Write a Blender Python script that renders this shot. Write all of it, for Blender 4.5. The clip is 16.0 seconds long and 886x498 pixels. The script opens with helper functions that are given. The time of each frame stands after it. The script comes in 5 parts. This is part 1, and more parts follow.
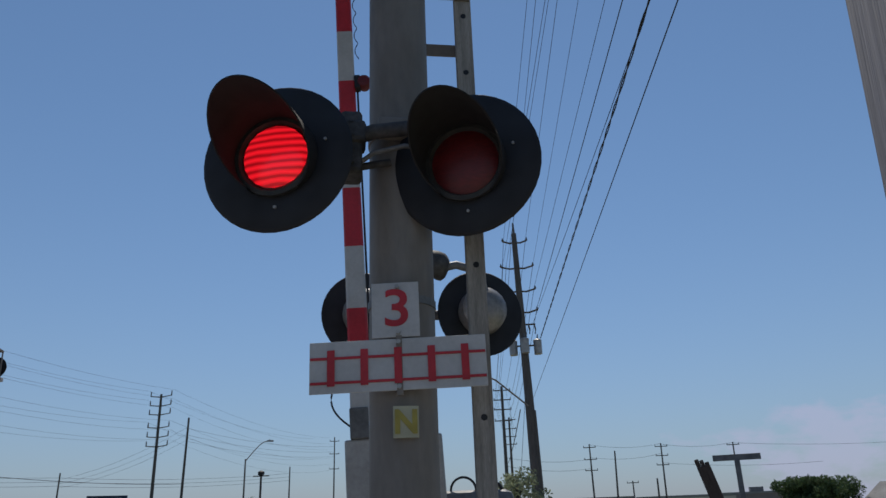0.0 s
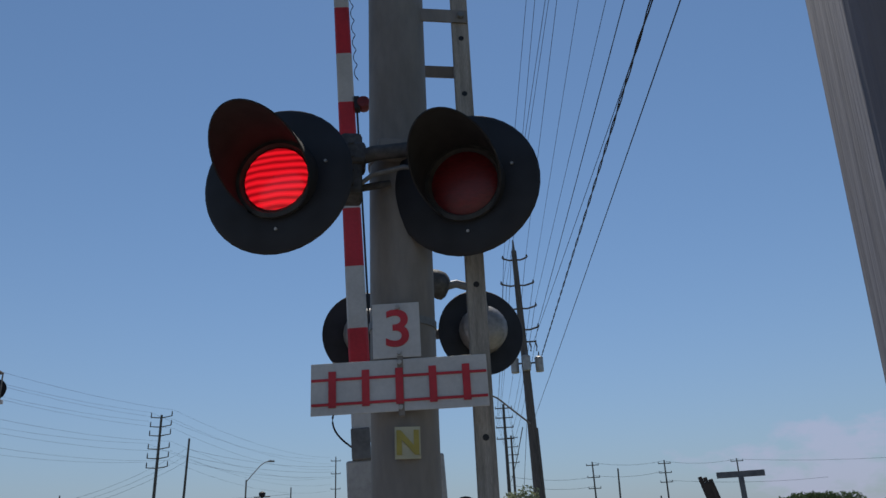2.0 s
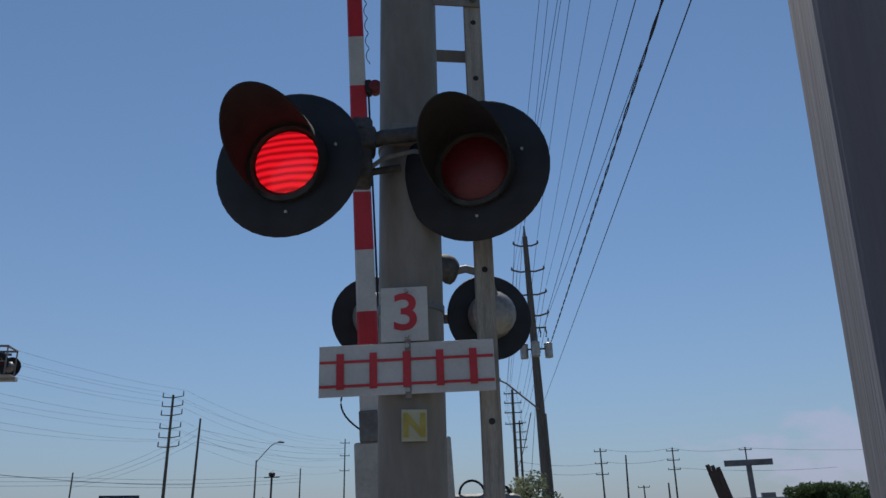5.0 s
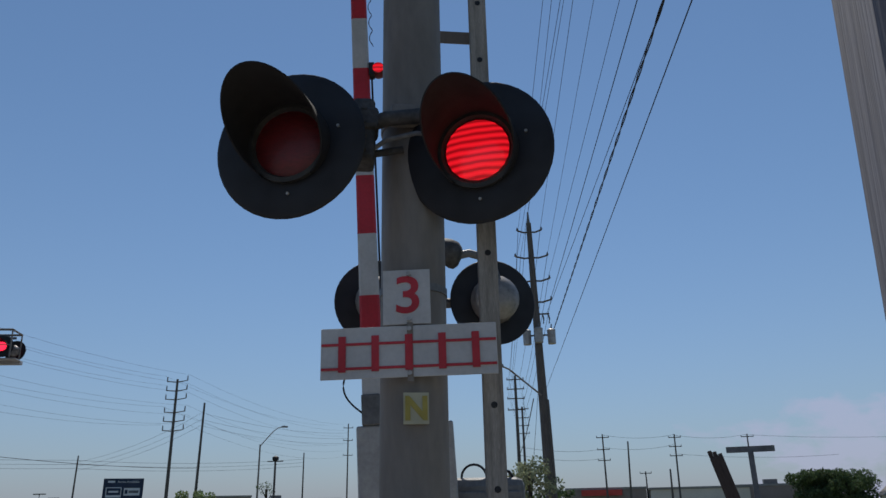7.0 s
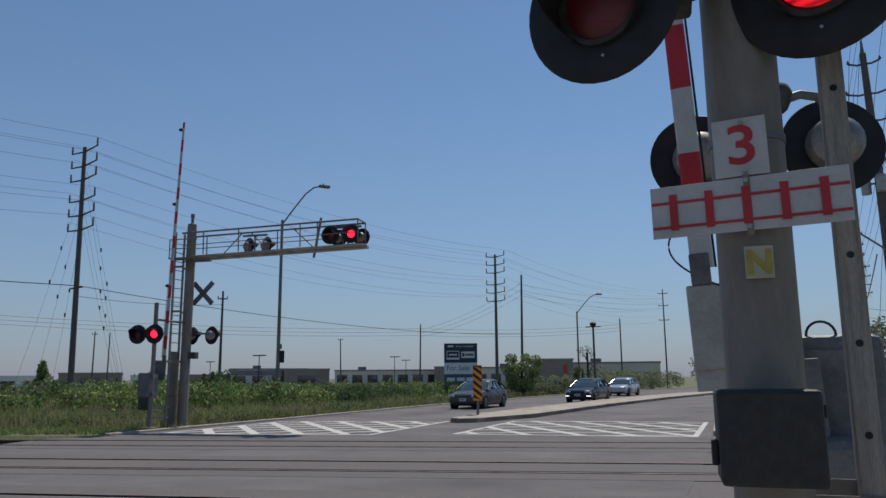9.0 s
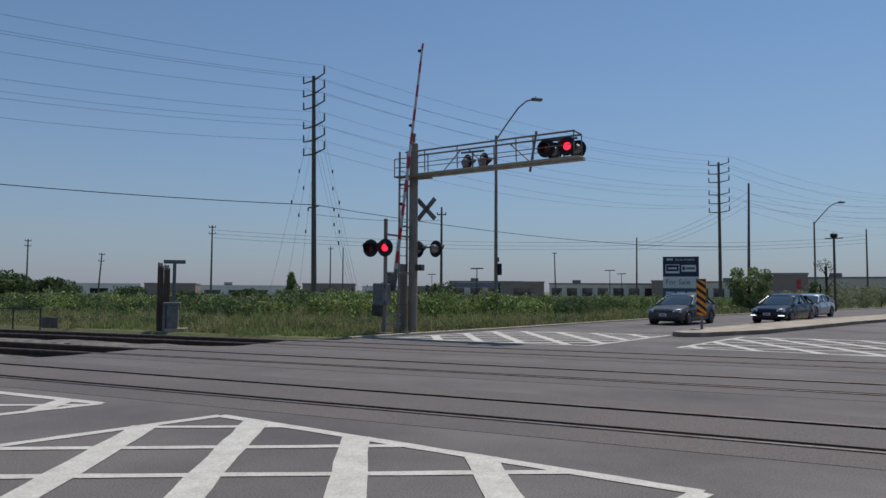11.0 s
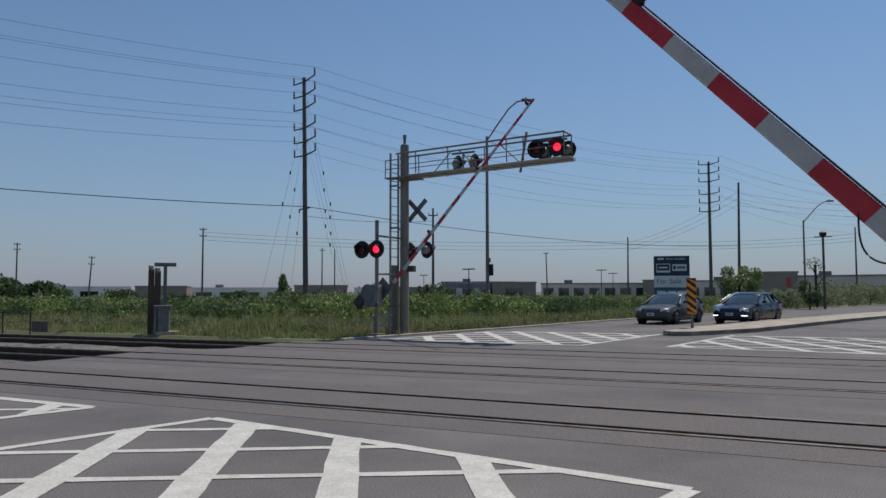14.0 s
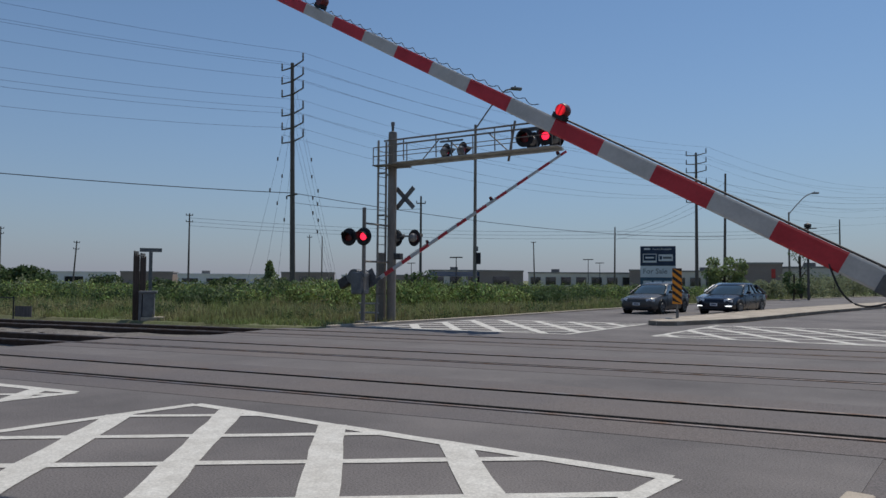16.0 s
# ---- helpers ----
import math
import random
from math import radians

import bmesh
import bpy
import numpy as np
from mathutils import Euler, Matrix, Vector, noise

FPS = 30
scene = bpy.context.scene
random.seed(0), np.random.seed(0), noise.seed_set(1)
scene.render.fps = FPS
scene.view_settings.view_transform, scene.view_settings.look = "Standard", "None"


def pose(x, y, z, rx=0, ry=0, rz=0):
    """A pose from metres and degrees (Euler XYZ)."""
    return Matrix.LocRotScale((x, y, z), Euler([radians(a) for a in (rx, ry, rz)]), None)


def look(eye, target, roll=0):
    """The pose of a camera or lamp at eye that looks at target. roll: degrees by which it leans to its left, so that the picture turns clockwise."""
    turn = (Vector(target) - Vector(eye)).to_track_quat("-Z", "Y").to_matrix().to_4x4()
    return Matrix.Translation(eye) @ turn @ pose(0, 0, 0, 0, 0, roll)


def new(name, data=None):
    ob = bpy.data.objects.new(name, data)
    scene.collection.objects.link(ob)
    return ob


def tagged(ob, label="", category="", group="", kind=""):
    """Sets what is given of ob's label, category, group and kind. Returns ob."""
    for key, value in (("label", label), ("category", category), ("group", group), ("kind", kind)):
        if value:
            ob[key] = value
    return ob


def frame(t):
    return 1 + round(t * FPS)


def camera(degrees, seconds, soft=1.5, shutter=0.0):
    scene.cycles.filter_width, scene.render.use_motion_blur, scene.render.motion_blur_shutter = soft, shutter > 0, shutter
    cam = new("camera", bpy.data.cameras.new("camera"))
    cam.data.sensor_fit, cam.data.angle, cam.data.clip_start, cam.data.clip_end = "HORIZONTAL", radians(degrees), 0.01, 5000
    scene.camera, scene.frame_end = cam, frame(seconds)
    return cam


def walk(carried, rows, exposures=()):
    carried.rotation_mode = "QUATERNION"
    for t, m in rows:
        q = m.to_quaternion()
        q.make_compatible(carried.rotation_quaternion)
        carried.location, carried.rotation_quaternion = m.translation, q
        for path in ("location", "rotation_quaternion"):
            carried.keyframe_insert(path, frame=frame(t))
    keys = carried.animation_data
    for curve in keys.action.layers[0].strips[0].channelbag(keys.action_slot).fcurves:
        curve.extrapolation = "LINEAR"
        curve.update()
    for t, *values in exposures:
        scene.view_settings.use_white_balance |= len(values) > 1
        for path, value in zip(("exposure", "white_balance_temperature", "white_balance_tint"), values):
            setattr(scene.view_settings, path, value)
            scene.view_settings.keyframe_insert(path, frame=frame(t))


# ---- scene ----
cam = camera(61.9, 16.0)

PATH = [
    (0, (-0.0354, 0.1006, 1.567), (-0.033, 1.975, 2.265), -2.1),
    (0.5, (-0.0387, 0.0950, 1.57), (-0.035, 1.965, 2.278), -2.4),
    (1, (-0.0342, 0.0996, 1.573), (-0.038, 1.972, 2.284), -2.4),
    (1.5, (-0.0404, 0.0862, 1.571), (-0.032, 1.948, 2.3), -2.5),
    (2, (-0.0346, 0.0844, 1.572), (-0.031, 1.941, 2.314), -2.6),
    (2.5, (-0.0314, 0.0822, 1.572), (-0.04, 1.938, 2.321), -2.4),
    (3, (-0.0338, 0.0784, 1.567), (-0.059, 1.939, 2.296), -1.8),
    (3.5, (-0.0244, 0.0797, 1.568), (-0.077, 1.94, 2.291), -1.8),
    (6, (-0.0269, 0.0744, 1.566), (-0.041, 1.955, 2.242), -1.4),
    (6.5, (-0.0250, 0.0897, 1.561), (-0.054, 1.974, 2.225), -1.1),
    (7, (-0.0237, 0.1008, 1.562), (-0.062, 1.986, 2.233), -1.2),
    (7.5, (-0.0285, 0.0920, 1.561), (-0.063, 1.981, 2.217), -1.4),
    (8, (-0.0209, 0.0963, 1.561), (-0.091, 1.992, 2.21), -1.4),
    (8.5, (-0.043, 0.071, 1.553), (-0.352, 1.968, 2.107), -0.9),
    (9, (-0.104, 0.048, 1.528), (-0.941, 1.831, 1.872), -0.4),
    (9.5, (-0.133, -0.07, 1.484), (-1.289, 1.55, 1.677), -0.1),
    (10, (-0.152, -0.094, 1.493), (-1.463, 1.411, 1.615), 0.0),
    (10.2, (-0.162, -0.101, 1.501), (-1.481, 1.399, 1.608), 0.4),
    (12.5, (-0.195, -0.065, 1.481), (-1.535, 1.414, 1.614), -0.0),
    (13, (-0.163, -0.084, 1.489), (-1.491, 1.407, 1.6), -0.0),
    (13.5, (-0.15, -0.1, 1.501), (-1.467, 1.401, 1.615), -0.1),
    (14, (-0.138, -0.114, 1.501), (-1.447, 1.394, 1.617), -0.1),
    (14.5, (-0.141, -0.114, 1.501), (-1.422, 1.418, 1.622), 0.4),
    (15, (-0.143, -0.095, 1.497), (-1.414, 1.445, 1.606), 0.9),
    (15.5, (-0.145, -0.087, 1.494), (-1.419, 1.452, 1.584), 0.8),
    (16, (-0.133, -0.095, 1.499), (-1.418, 1.436, 1.583), 0.4),
]
walk(cam, [(t, look(eye, target, roll)) for t, eye, target, roll in PATH])

# ---- light ----
SUN_AZ, SUN_EL = -2.0, 61.0     # degrees left of the road's way, and above the horizon
world = bpy.data.worlds.new("world")
scene.world = world
world.use_nodes = True


def build_sky():
    nt = world.node_tree
    nt.nodes.clear()
    sky = nt.nodes.new("ShaderNodeTexSky")
    sky.sky_type, sky.sun_disc = "NISHITA", False
    sky.sun_elevation, sky.sun_rotation = radians(SUN_EL), radians(-SUN_AZ)
    sky.air_density, sky.dust_density, sky.ozone_density = 1.0, 0.05, 4.5
    co = nt.nodes.new("ShaderNodeTexCoord")
    sep = nt.nodes.new("ShaderNodeSeparateXYZ")
    nt.links.new(co.outputs["Generated"], sep.inputs[0])
    # low heaps of cloud over the horizon
    stretch = nt.nodes.new("ShaderNodeMapping")
    stretch.inputs["Scale"].default_value = (1.0, 1.0, 2.2)
    nt.links.new(co.outputs["Generated"], stretch.inputs[0])
    noi = nt.nodes.new("ShaderNodeTexNoise")
    noi.inputs["Scale"].default_value, noi.inputs["Detail"].default_value, noi.inputs["Roughness"].default_value = 11.0, 8.0, 0.58
    nt.links.new(stretch.outputs[0], noi.inputs["Vector"])
    east = nt.nodes.new("ShaderNodeMapRange")
    east.inputs["From Min"].default_value, east.inputs["From Max"].default_value = 0.18, 0.42
    nt.links.new(sep.outputs["X"], east.inputs[0])
    low = nt.nodes.new("ShaderNodeMapRange")
    low.inputs["From Min"].default_value, low.inputs["From Max"].default_value = 0.160, 0.085
    nt.links.new(sep.outputs["Z"], low.inputs[0])
    both = nt.nodes.new("ShaderNodeMath")
    both.operation = "MULTIPLY"
    nt.links.new(east.outputs[0], both.inputs[0])
    nt.links.new(low.outputs[0], both.inputs[1])
    sh = nt.nodes.new("ShaderNodeMath")
    sh.operation = "MULTIPLY_ADD"
    sh.inputs[1].default_value, sh.inputs[2].default_value = 0.40, -0.27
    nt.links.new(both.outputs[0], sh.inputs[0])
    add = nt.nodes.new("ShaderNodeMath")
    nt.links.new(noi.outputs["Fac"], add.inputs[0])
    nt.links.new(sh.outputs[0], add.inputs[1])
    ramp = nt.nodes.new("ShaderNodeMapRange")
    ramp.inputs["From Min"].default_value, ramp.inputs["From Max"].default_value = 0.50, 0.64
    ramp.inputs["To Max"].default_value = 0.6
    nt.links.new(add.outputs[0], ramp.inputs[0])
    tint = nt.nodes.new("ShaderNodeMix")
    tint.data_type, tint.blend_type = "RGBA", "MULTIPLY"
    tint.inputs[0].default_value = 1.0
    nt.links.new(sky.outputs[0], tint.inputs[6])
    tint.inputs[7].default_value = SKY_TINT
    up = nt.nodes.new("ShaderNodeMath")
    up.operation = "ABSOLUTE"
    nt.links.new(sep.outputs["Z"], up.inputs[0])
    fall = nt.nodes.new("ShaderNodeMath")
    fall.operation = "MULTIPLY"
    fall.inputs[1].default_value = -5.5
    nt.links.new(up.outputs[0], fall.inputs[0])
    ex = nt.nodes.new("ShaderNodeMath")
    ex.operation = "EXPONENT"
    nt.links.new(fall.outputs[0], ex.inputs[0])
    hz = nt.nodes.new("ShaderNodeMath")
    hz.operation = "MULTIPLY"
    hz.inputs[1].default_value = 0.85
    nt.links.new(ex.outputs[0], hz.inputs[0])
    haze = nt.nodes.new("ShaderNodeMix")
    haze.data_type = "RGBA"
    nt.links.new(hz.outputs[0], haze.inputs[0])
    nt.links.new(tint.outputs[2], haze.inputs[6])
    haze.inputs[7].default_value = HAZE
    mix = nt.nodes.new("ShaderNodeMix")
    mix.data_type = "RGBA"
    nt.links.new(ramp.outputs[0], mix.inputs[0])
    nt.links.new(haze.outputs[2], mix.inputs[6])
    mix.inputs[7].default_value = (4.4, 4.6, 6.4, 1)
    bg = nt.nodes.new("ShaderNodeBackground")
    bg.inputs["Strength"].default_value = SKY
    out = nt.nodes.new("ShaderNodeOutputWorld")
    nt.links.new(mix.outputs[2], bg.inputs[0])
    nt.links.new(bg.outputs[0], out.inputs[0])


SKY, SKY_TINT, HAZE = 0.094, (0.90, 0.985, 0.99, 1), (2.12, 2.33, 3.42, 1)
build_sky()
sun = new("sun", bpy.data.lights.new("sun", "SUN"))
sun.data.energy, sun.data.angle, sun.data.color = 3.2, radians(0.53), (1.0, 0.94, 0.84)
sun.matrix_world = look((0, 0, 60), (60 * math.sin(radians(SUN_AZ)), -60 * math.cos(radians(SUN_AZ)), 60 - 60 * math.tan(radians(SUN_EL))))


# ---- materials ----
def material(name, color, rough=0.7, metal=0.0, fine=60.0, coarse=3.0, vary=0.18, stain=0.25, bump=0.15, other=None, stretch=(1, 1, 1), gloss=0.0, hue=0.0, thin=0.0, spec=0.5):
    """Colour varied at two scales, with fine relief. other: a second colour that coarse noise mixes in."""
    m = bpy.data.materials.new(name)
    m.use_nodes = True
    nt = m.node_tree
    b = nt.nodes["Principled BSDF"]
    b.inputs["Metallic"].default_value = metal
    b.inputs["Specular IOR Level"].default_value = spec
    if gloss:
        b.inputs["Coat Weight"].default_value = gloss
        b.inputs["Coat Roughness"].default_value = 0.06
    co = nt.nodes.new("ShaderNodeTexCoord")
    mp = nt.nodes.new("ShaderNodeMapping")
    mp.inputs["Scale"].default_value = stretch
    nt.links.new(co.outputs["Object"], mp.inputs[0])

    def noisy(scale, detail):
        n = nt.nodes.new("ShaderNodeTexNoise")
        n.inputs["Scale"].default_value, n.inputs["Detail"].default_value = scale, detail
        n.inputs["Roughness"].default_value = 0.6
        nt.links.new(mp.outputs[0], n.inputs["Vector"])
        return n

    def ranged(source, lo, hi, a=0.3, z=0.7):
        r = nt.nodes.new("ShaderNodeMapRange")
        r.inputs["From Min"].default_value, r.inputs["From Max"].default_value = a, z
        r.inputs["To Min"].default_value, r.inputs["To Max"].default_value = lo, hi
        nt.links.new(source, r.inputs[0])
        return r.outputs[0]

    nf, nc = noisy(fine, 4), noisy(coarse, 5)
    mix = nt.nodes.new("ShaderNodeMix")
    mix.data_type = "RGBA"
    nt.links.new(ranged(nc.outputs["Fac"], 0, 1, 0.38, 0.66), mix.inputs[0])
    o = other or tuple(c * (1 - stain) for c in color)
    mix.inputs[6].default_value, mix.inputs[7].default_value = (*color, 1), (*o, 1)
    hs = nt.nodes.new("ShaderNodeHueSaturation")
    nt.links.new(mix.outputs[2], hs.inputs["Color"])
    nt.links.new(ranged(nf.outputs["Fac"], 1 - vary, 1 + vary), hs.inputs["Value"])
    last = hs.outputs[0]
    oi = nt.nodes.new("ShaderNodeObjectInfo")
    if hue:
        gi = nt.nodes.new("ShaderNodeNewGeometry")
        h2 = nt.nodes.new("ShaderNodeHueSaturation")
        nt.links.new(last, h2.inputs["Color"])
        nt.links.new(ranged(gi.outputs["Random Per Island"], 1 - hue, 1 + hue, 0, 1), h2.inputs["Value"])
        nt.links.new(ranged(gi.outputs["Random Per Island"], 0.5 - hue * 0.06, 0.5 + hue * 0.04, 0, 1), h2.inputs["Hue"])
        last = h2.outputs[0]
    nt.links.new(last, b.inputs["Base Color"])
    nt.links.new(ranged(nc.outputs["Fac"], max(rough - 0.1, 0.03), min(rough + 0.12, 1)), b.inputs["Roughness"])
    if thin:
        tr = nt.nodes.new("ShaderNodeBsdfTranslucent")
        nt.links.new(last, tr.inputs[0])
        ms = nt.nodes.new("ShaderNodeMixShader")
        ms.inputs[0].default_value = thin
        nt.links.new(b.outputs[0], ms.inputs[1])
        nt.links.new(tr.outputs[0], ms.inputs[2])
        nt.links.new(ms.outputs[0], nt.nodes["Material Output"].inputs[0])
    if bump:
        bp = nt.nodes.new("ShaderNodeBump")
        bp.inputs["Strength"].default_value, bp.inputs["Distance"].default_value = bump, 0.01
        nt.links.new(nf.outputs["Fac"], bp.inputs["Height"])
        nt.links.new(bp.outputs[0], b.inputs["Normal"])
    return m


def glowing(name, color, strength, bands=0.0):
    """A lit lens; bands: how many flutes a metre shade it along z."""
    m = bpy.data.materials.new(name)
    m.use_nodes = True
    nt = m.node_tree
    b = nt.nodes["Principled BSDF"]
    b.inputs["Base Color"].default_value, b.inputs["Roughness"].default_value = (*[c * 0.5 for c in color], 1), 0.25
    b.inputs["Emission Color"].default_value = (*color, 1)
    b.inputs["Emission Strength"].default_value = strength
    if bands:
        co = nt.nodes.new("ShaderNodeTexCoord")
        w = nt.nodes.new("ShaderNodeTexWave")
        w.bands_direction = "Z"
        w.inputs["Scale"].default_value, w.inputs["Distortion"].default_value, w.inputs["Detail"].default_value = bands, 1.2, 1.0
        nt.links.new(co.outputs["Object"], w.inputs["Vector"])
        r = nt.nodes.new("ShaderNodeMapRange")
        r.inputs["To Min"].default_value, r.inputs["To Max"].default_value = strength * 0.30, strength * 1.05
        nt.links.new(w.outputs["Fac"], r.inputs[0])
        nt.links.new(r.outputs[0], b.inputs["Emission Strength"])
    return m


def glass(name, color, rough=0.03):
    m = bpy.data.materials.new(name)
    m.use_nodes = True
    b = m.node_tree.nodes["Principled BSDF"]
    b.inputs["Base Color"].default_value, b.inputs["Roughness"].default_value = (*color, 1), rough
    b.inputs["Specular IOR Level"].default_value = 0.8
    b.inputs["Coat Weight"].default_value = 0.6
    return m


ASPHALT = material("asphalt", (0.157, 0.140, 0.134), 0.9, fine=62, coarse=0.35, vary=0.5, other=(0.106, 0.096, 0.095), bump=0.5)
CROSSING = material("crossing_asphalt", (0.112, 0.098, 0.097), 0.88, fine=55, coarse=0.35, vary=0.5, other=(0.152, 0.129, 0.119), bump=0.5)
PAINT = material("road_paint", (0.61, 0.585, 0.535), 0.75, fine=45, coarse=4, vary=0.20, other=(0.50, 0.475, 0.43), bump=0.3)
CONCRETE = material("concrete", (0.45, 0.385, 0.31), 0.9, fine=70, coarse=1.5, vary=0.15, stain=0.3, bump=0.4)
# near-black, hardly glossy: stands in for the shade inside the flangeway grooves
GROOVE_SHADE = material("groove_shade", (0.006, 0.006, 0.006), 0.95, fine=50, coarse=4, vary=0.3, bump=0.2, spec=0.03)
RAIL = material("rail_steel", (0.20, 0.18, 0.175), 0.62, 0.6, fine=30, coarse=2, vary=0.2, other=(0.16, 0.1, 0.07))
RUST = material("rusty_steel", (0.07, 0.042, 0.03), 0.8, 0.3, fine=60, coarse=4, vary=0.3)
TIMBER = material("tie_timber", (0.06, 0.048, 0.04), 0.92, fine=40, coarse=3, vary=0.3, stretch=(1, 8, 8), bump=0.5)
BALLAST = material("ballast", (0.13, 0.115, 0.10), 0.95, fine=35, coarse=2, vary=0.6, other=(0.21, 0.19, 0.17), bump=1.0)
EARTH = material("grassy_earth", (0.115, 0.135, 0.05), 0.95, fine=18, coarse=0.25, vary=0.45, other=(0.165, 0.15, 0.08), bump=0.8)
GALV = material("galvanised_steel", (0.225, 0.198, 0.172), 0.62, 0.2, fine=25, coarse=3.5, vary=0.1, other=(0.17, 0.148, 0.128), stretch=(1, 1, 0.3), bump=0.08)
GREY = material("grey_casting", (0.165, 0.167, 0.17), 0.6, 0.2, fine=40, coarse=4, vary=0.16, stain=0.3)
DARKCAST = material("dark_cast_iron", (0.075, 0.072, 0.072), 0.7, 0.2, fine=40, coarse=9, vary=0.3, stain=0.4)
PALE = material("pale_aluminium", (0.40, 0.39, 0.38), 0.5, 0.3, fine=40, coarse=4, vary=0.1)
BLACK = material("black_paint", (0.009, 0.009, 0.013), 0.62, fine=40, coarse=5, vary=0.2, bump=0.08)
HOOD = material("matt_black_hood", (0.020, 0.018, 0.020), 0.8, fine=40, coarse=5, vary=0.2, bump=0.08, spec=0.3)
BOX = material("dark_box_paint", (0.022, 0.021, 0.021), 0.65, fine=30, coarse=8, vary=0.3, other=(0.035, 0.033, 0.031))
SILVER = material("silver_housing", (0.30, 0.285, 0.275), 0.55, 0.35, fine=40, coarse=7, vary=0.14, stain=0.45)
FIBRE = material("weathered_fibreglass", (0.33, 0.30, 0.265), 0.8, fine=60, coarse=5, vary=0.25, stain=0.35, stretch=(9, 9, 0.6), bump=0.4)
SHEET = material("white_sheeting", (0.48, 0.475, 0.47), 0.5, fine=50, coarse=6, vary=0.06, stain=0.14, bump=0.05)
REDSHEET = material("red_sheeting", (0.48, 0.018, 0.03), 0.45, fine=50, coarse=6, vary=0.08, stain=0.2, bump=0.05)
YELLOW = material("yellow_sheeting", (0.40, 0.32, 0.06), 0.5, fine=40, coarse=20, vary=0.1, stain=0.3)
PALEYELLOW = material("faded_yellow", (0.46, 0.44, 0.31), 0.6, fine=40, coarse=20, vary=0.1, stain=0.2)
AMBER = material("amber_sheeting", (0.85, 0.30, 0.015), 0.5, fine=40, coarse=20, vary=0.1)
LENS = material("unlit_red_lens", (0.13, 0.006, 0.008), 0.5, fine=90, coarse=12, vary=0.3, gloss=0.15, stretch=(0.4, 0.4, 1))
LIT = glowing("lit_red_lens", (1.0, 0.010, 0.022), 0.82, 10.5)
LITFAR = glowing("lit_red_lamp", (1.0, 0.02, 0.06), 1.8)
POLE = material("weathered_pole_wood", (0.13, 0.115, 0.105), 0.9, fine=50, coarse=3, vary=0.28, stain=0.35, stretch=(7, 7, 0.5), bump=0.5)
NEARPOLE = material("grey_pole_wood", (0.15, 0.145, 0.165), 0.8, fine=40, coarse=9, vary=0.10, stain=0.25, stretch=(4, 4, 0.22), bump=0.2)
OLDWOOD = material("dark_old_timber", (0.085, 0.06, 0.047), 0.95, fine=30, coarse=4, vary=0.35, stretch=(6, 6, 0.7), bump=0.7)
WIRE = material("cable_black", (0.02, 0.02, 0.025), 0.7, bump=0)
LEAF = material("shrub_leaf", (0.235, 0.29, 0.092), 0.9, fine=20, coarse=0.22, vary=0.2, other=(0.14, 0.20, 0.06), bump=0, hue=0.6, thin=0.2)
LEAF2 = material("tree_leaf", (0.085, 0.13, 0.05), 0.85, fine=20, coarse=0.3, vary=0.2, other=(0.06, 0.095, 0.04), bump=0, hue=0.35, thin=0.35)
SAPLING = material("sapling_leaf", (0.21, 0.27, 0.11), 0.85, fine=20, coarse=0.5, vary=0.2, bump=0, hue=0.4, thin=0.35)
OLIVE = material("silvery_leaf", (0.26, 0.29, 0.17), 0.85, fine=20, coarse=0.8, vary=0.2, bump=0, hue=0.3, thin=0.35)
GRASS = material("long_grass", (0.20, 0.25, 0.085), 0.9, fine=20, coarse=0.35, vary=0.2, other=(0.25, 0.255, 0.115), bump=0, hue=0.45, thin=0.3)
DRYGRASS = material("dry_grass", (0.30, 0.275, 0.145), 0.9, fine=20, coarse=0.4, vary=0.2, other=(0.235, 0.245, 0.105), bump=0, hue=0.45, thin=0.3)
BARK = material("bark", (0.07, 0.055, 0.042), 0.95, fine=50, coarse=5, vary=0.3, bump=0.6)
NAVY = material("navy_board", (0.012, 0.03, 0.075), 0.5, fine=20, coarse=1, vary=0.08)
BOARDWHITE = material("white_board", (0.72, 0.73, 0.74), 0.5, fine=20, coarse=1, vary=0.05, stain=0.08)
BOARDTEAL = material("teal_board", (0.05, 0.11, 0.16), 0.5, fine=20, coarse=1, vary=0.08)
BEIGE = material("beige_panel_wall", (0.70, 0.645, 0.575), 0.85, fine=4, coarse=0.15, vary=0.06, stain=0.12)
BROWN = material("brown_block_wall", (0.30, 0.245, 0.22), 0.85, fine=5, coarse=0.2, vary=0.1, stain=0.15)
WHITEWALL = material("white_panel_wall", (0.74, 0.73, 0.72), 0.8, fine=4, coarse=0.2, vary=0.05, stain=0.08)
ROOF = material("roof_felt", (0.30, 0.285, 0.27), 0.9, fine=5, coarse=0.3, vary=0.1)
BLUEGLASS = glass("blue_window_band", (0.03, 0.07, 0.14), 0.1)
WINDOW = glass("dark_window", (0.02, 0.022, 0.026), 0.06)
REDSIGN = material("red_sign", (0.55, 0.05, 0.04), 0.5, fine=20, coarse=2)
TAUPE = material("taupe_car_paint", (0.062, 0.058, 0.056), 0.28, 0.1, fine=200, coarse=1, vary=0.05, stain=0.1, bump=0, gloss=0.0)
NAVYCAR = material("navy_car_paint", (0.006, 0.008, 0.018), 0.22, 0.0, fine=200, coarse=1, vary=0.05, stain=0.1, bump=0, gloss=0.0)
SILVERCAR = material("silver_car_paint", (0.42, 0.43, 0.45), 0.28, 0.5, fine=200, coarse=1, vary=0.05, stain=0.1, bump=0, gloss=1.0)
CARGLASS = glass("car_glass", (0.03, 0.045, 0.045), 0.02)
TYRE = material("tyre", (0.018, 0.018, 0.018), 0.85, fine=80, coarse=6, bump=0.2)
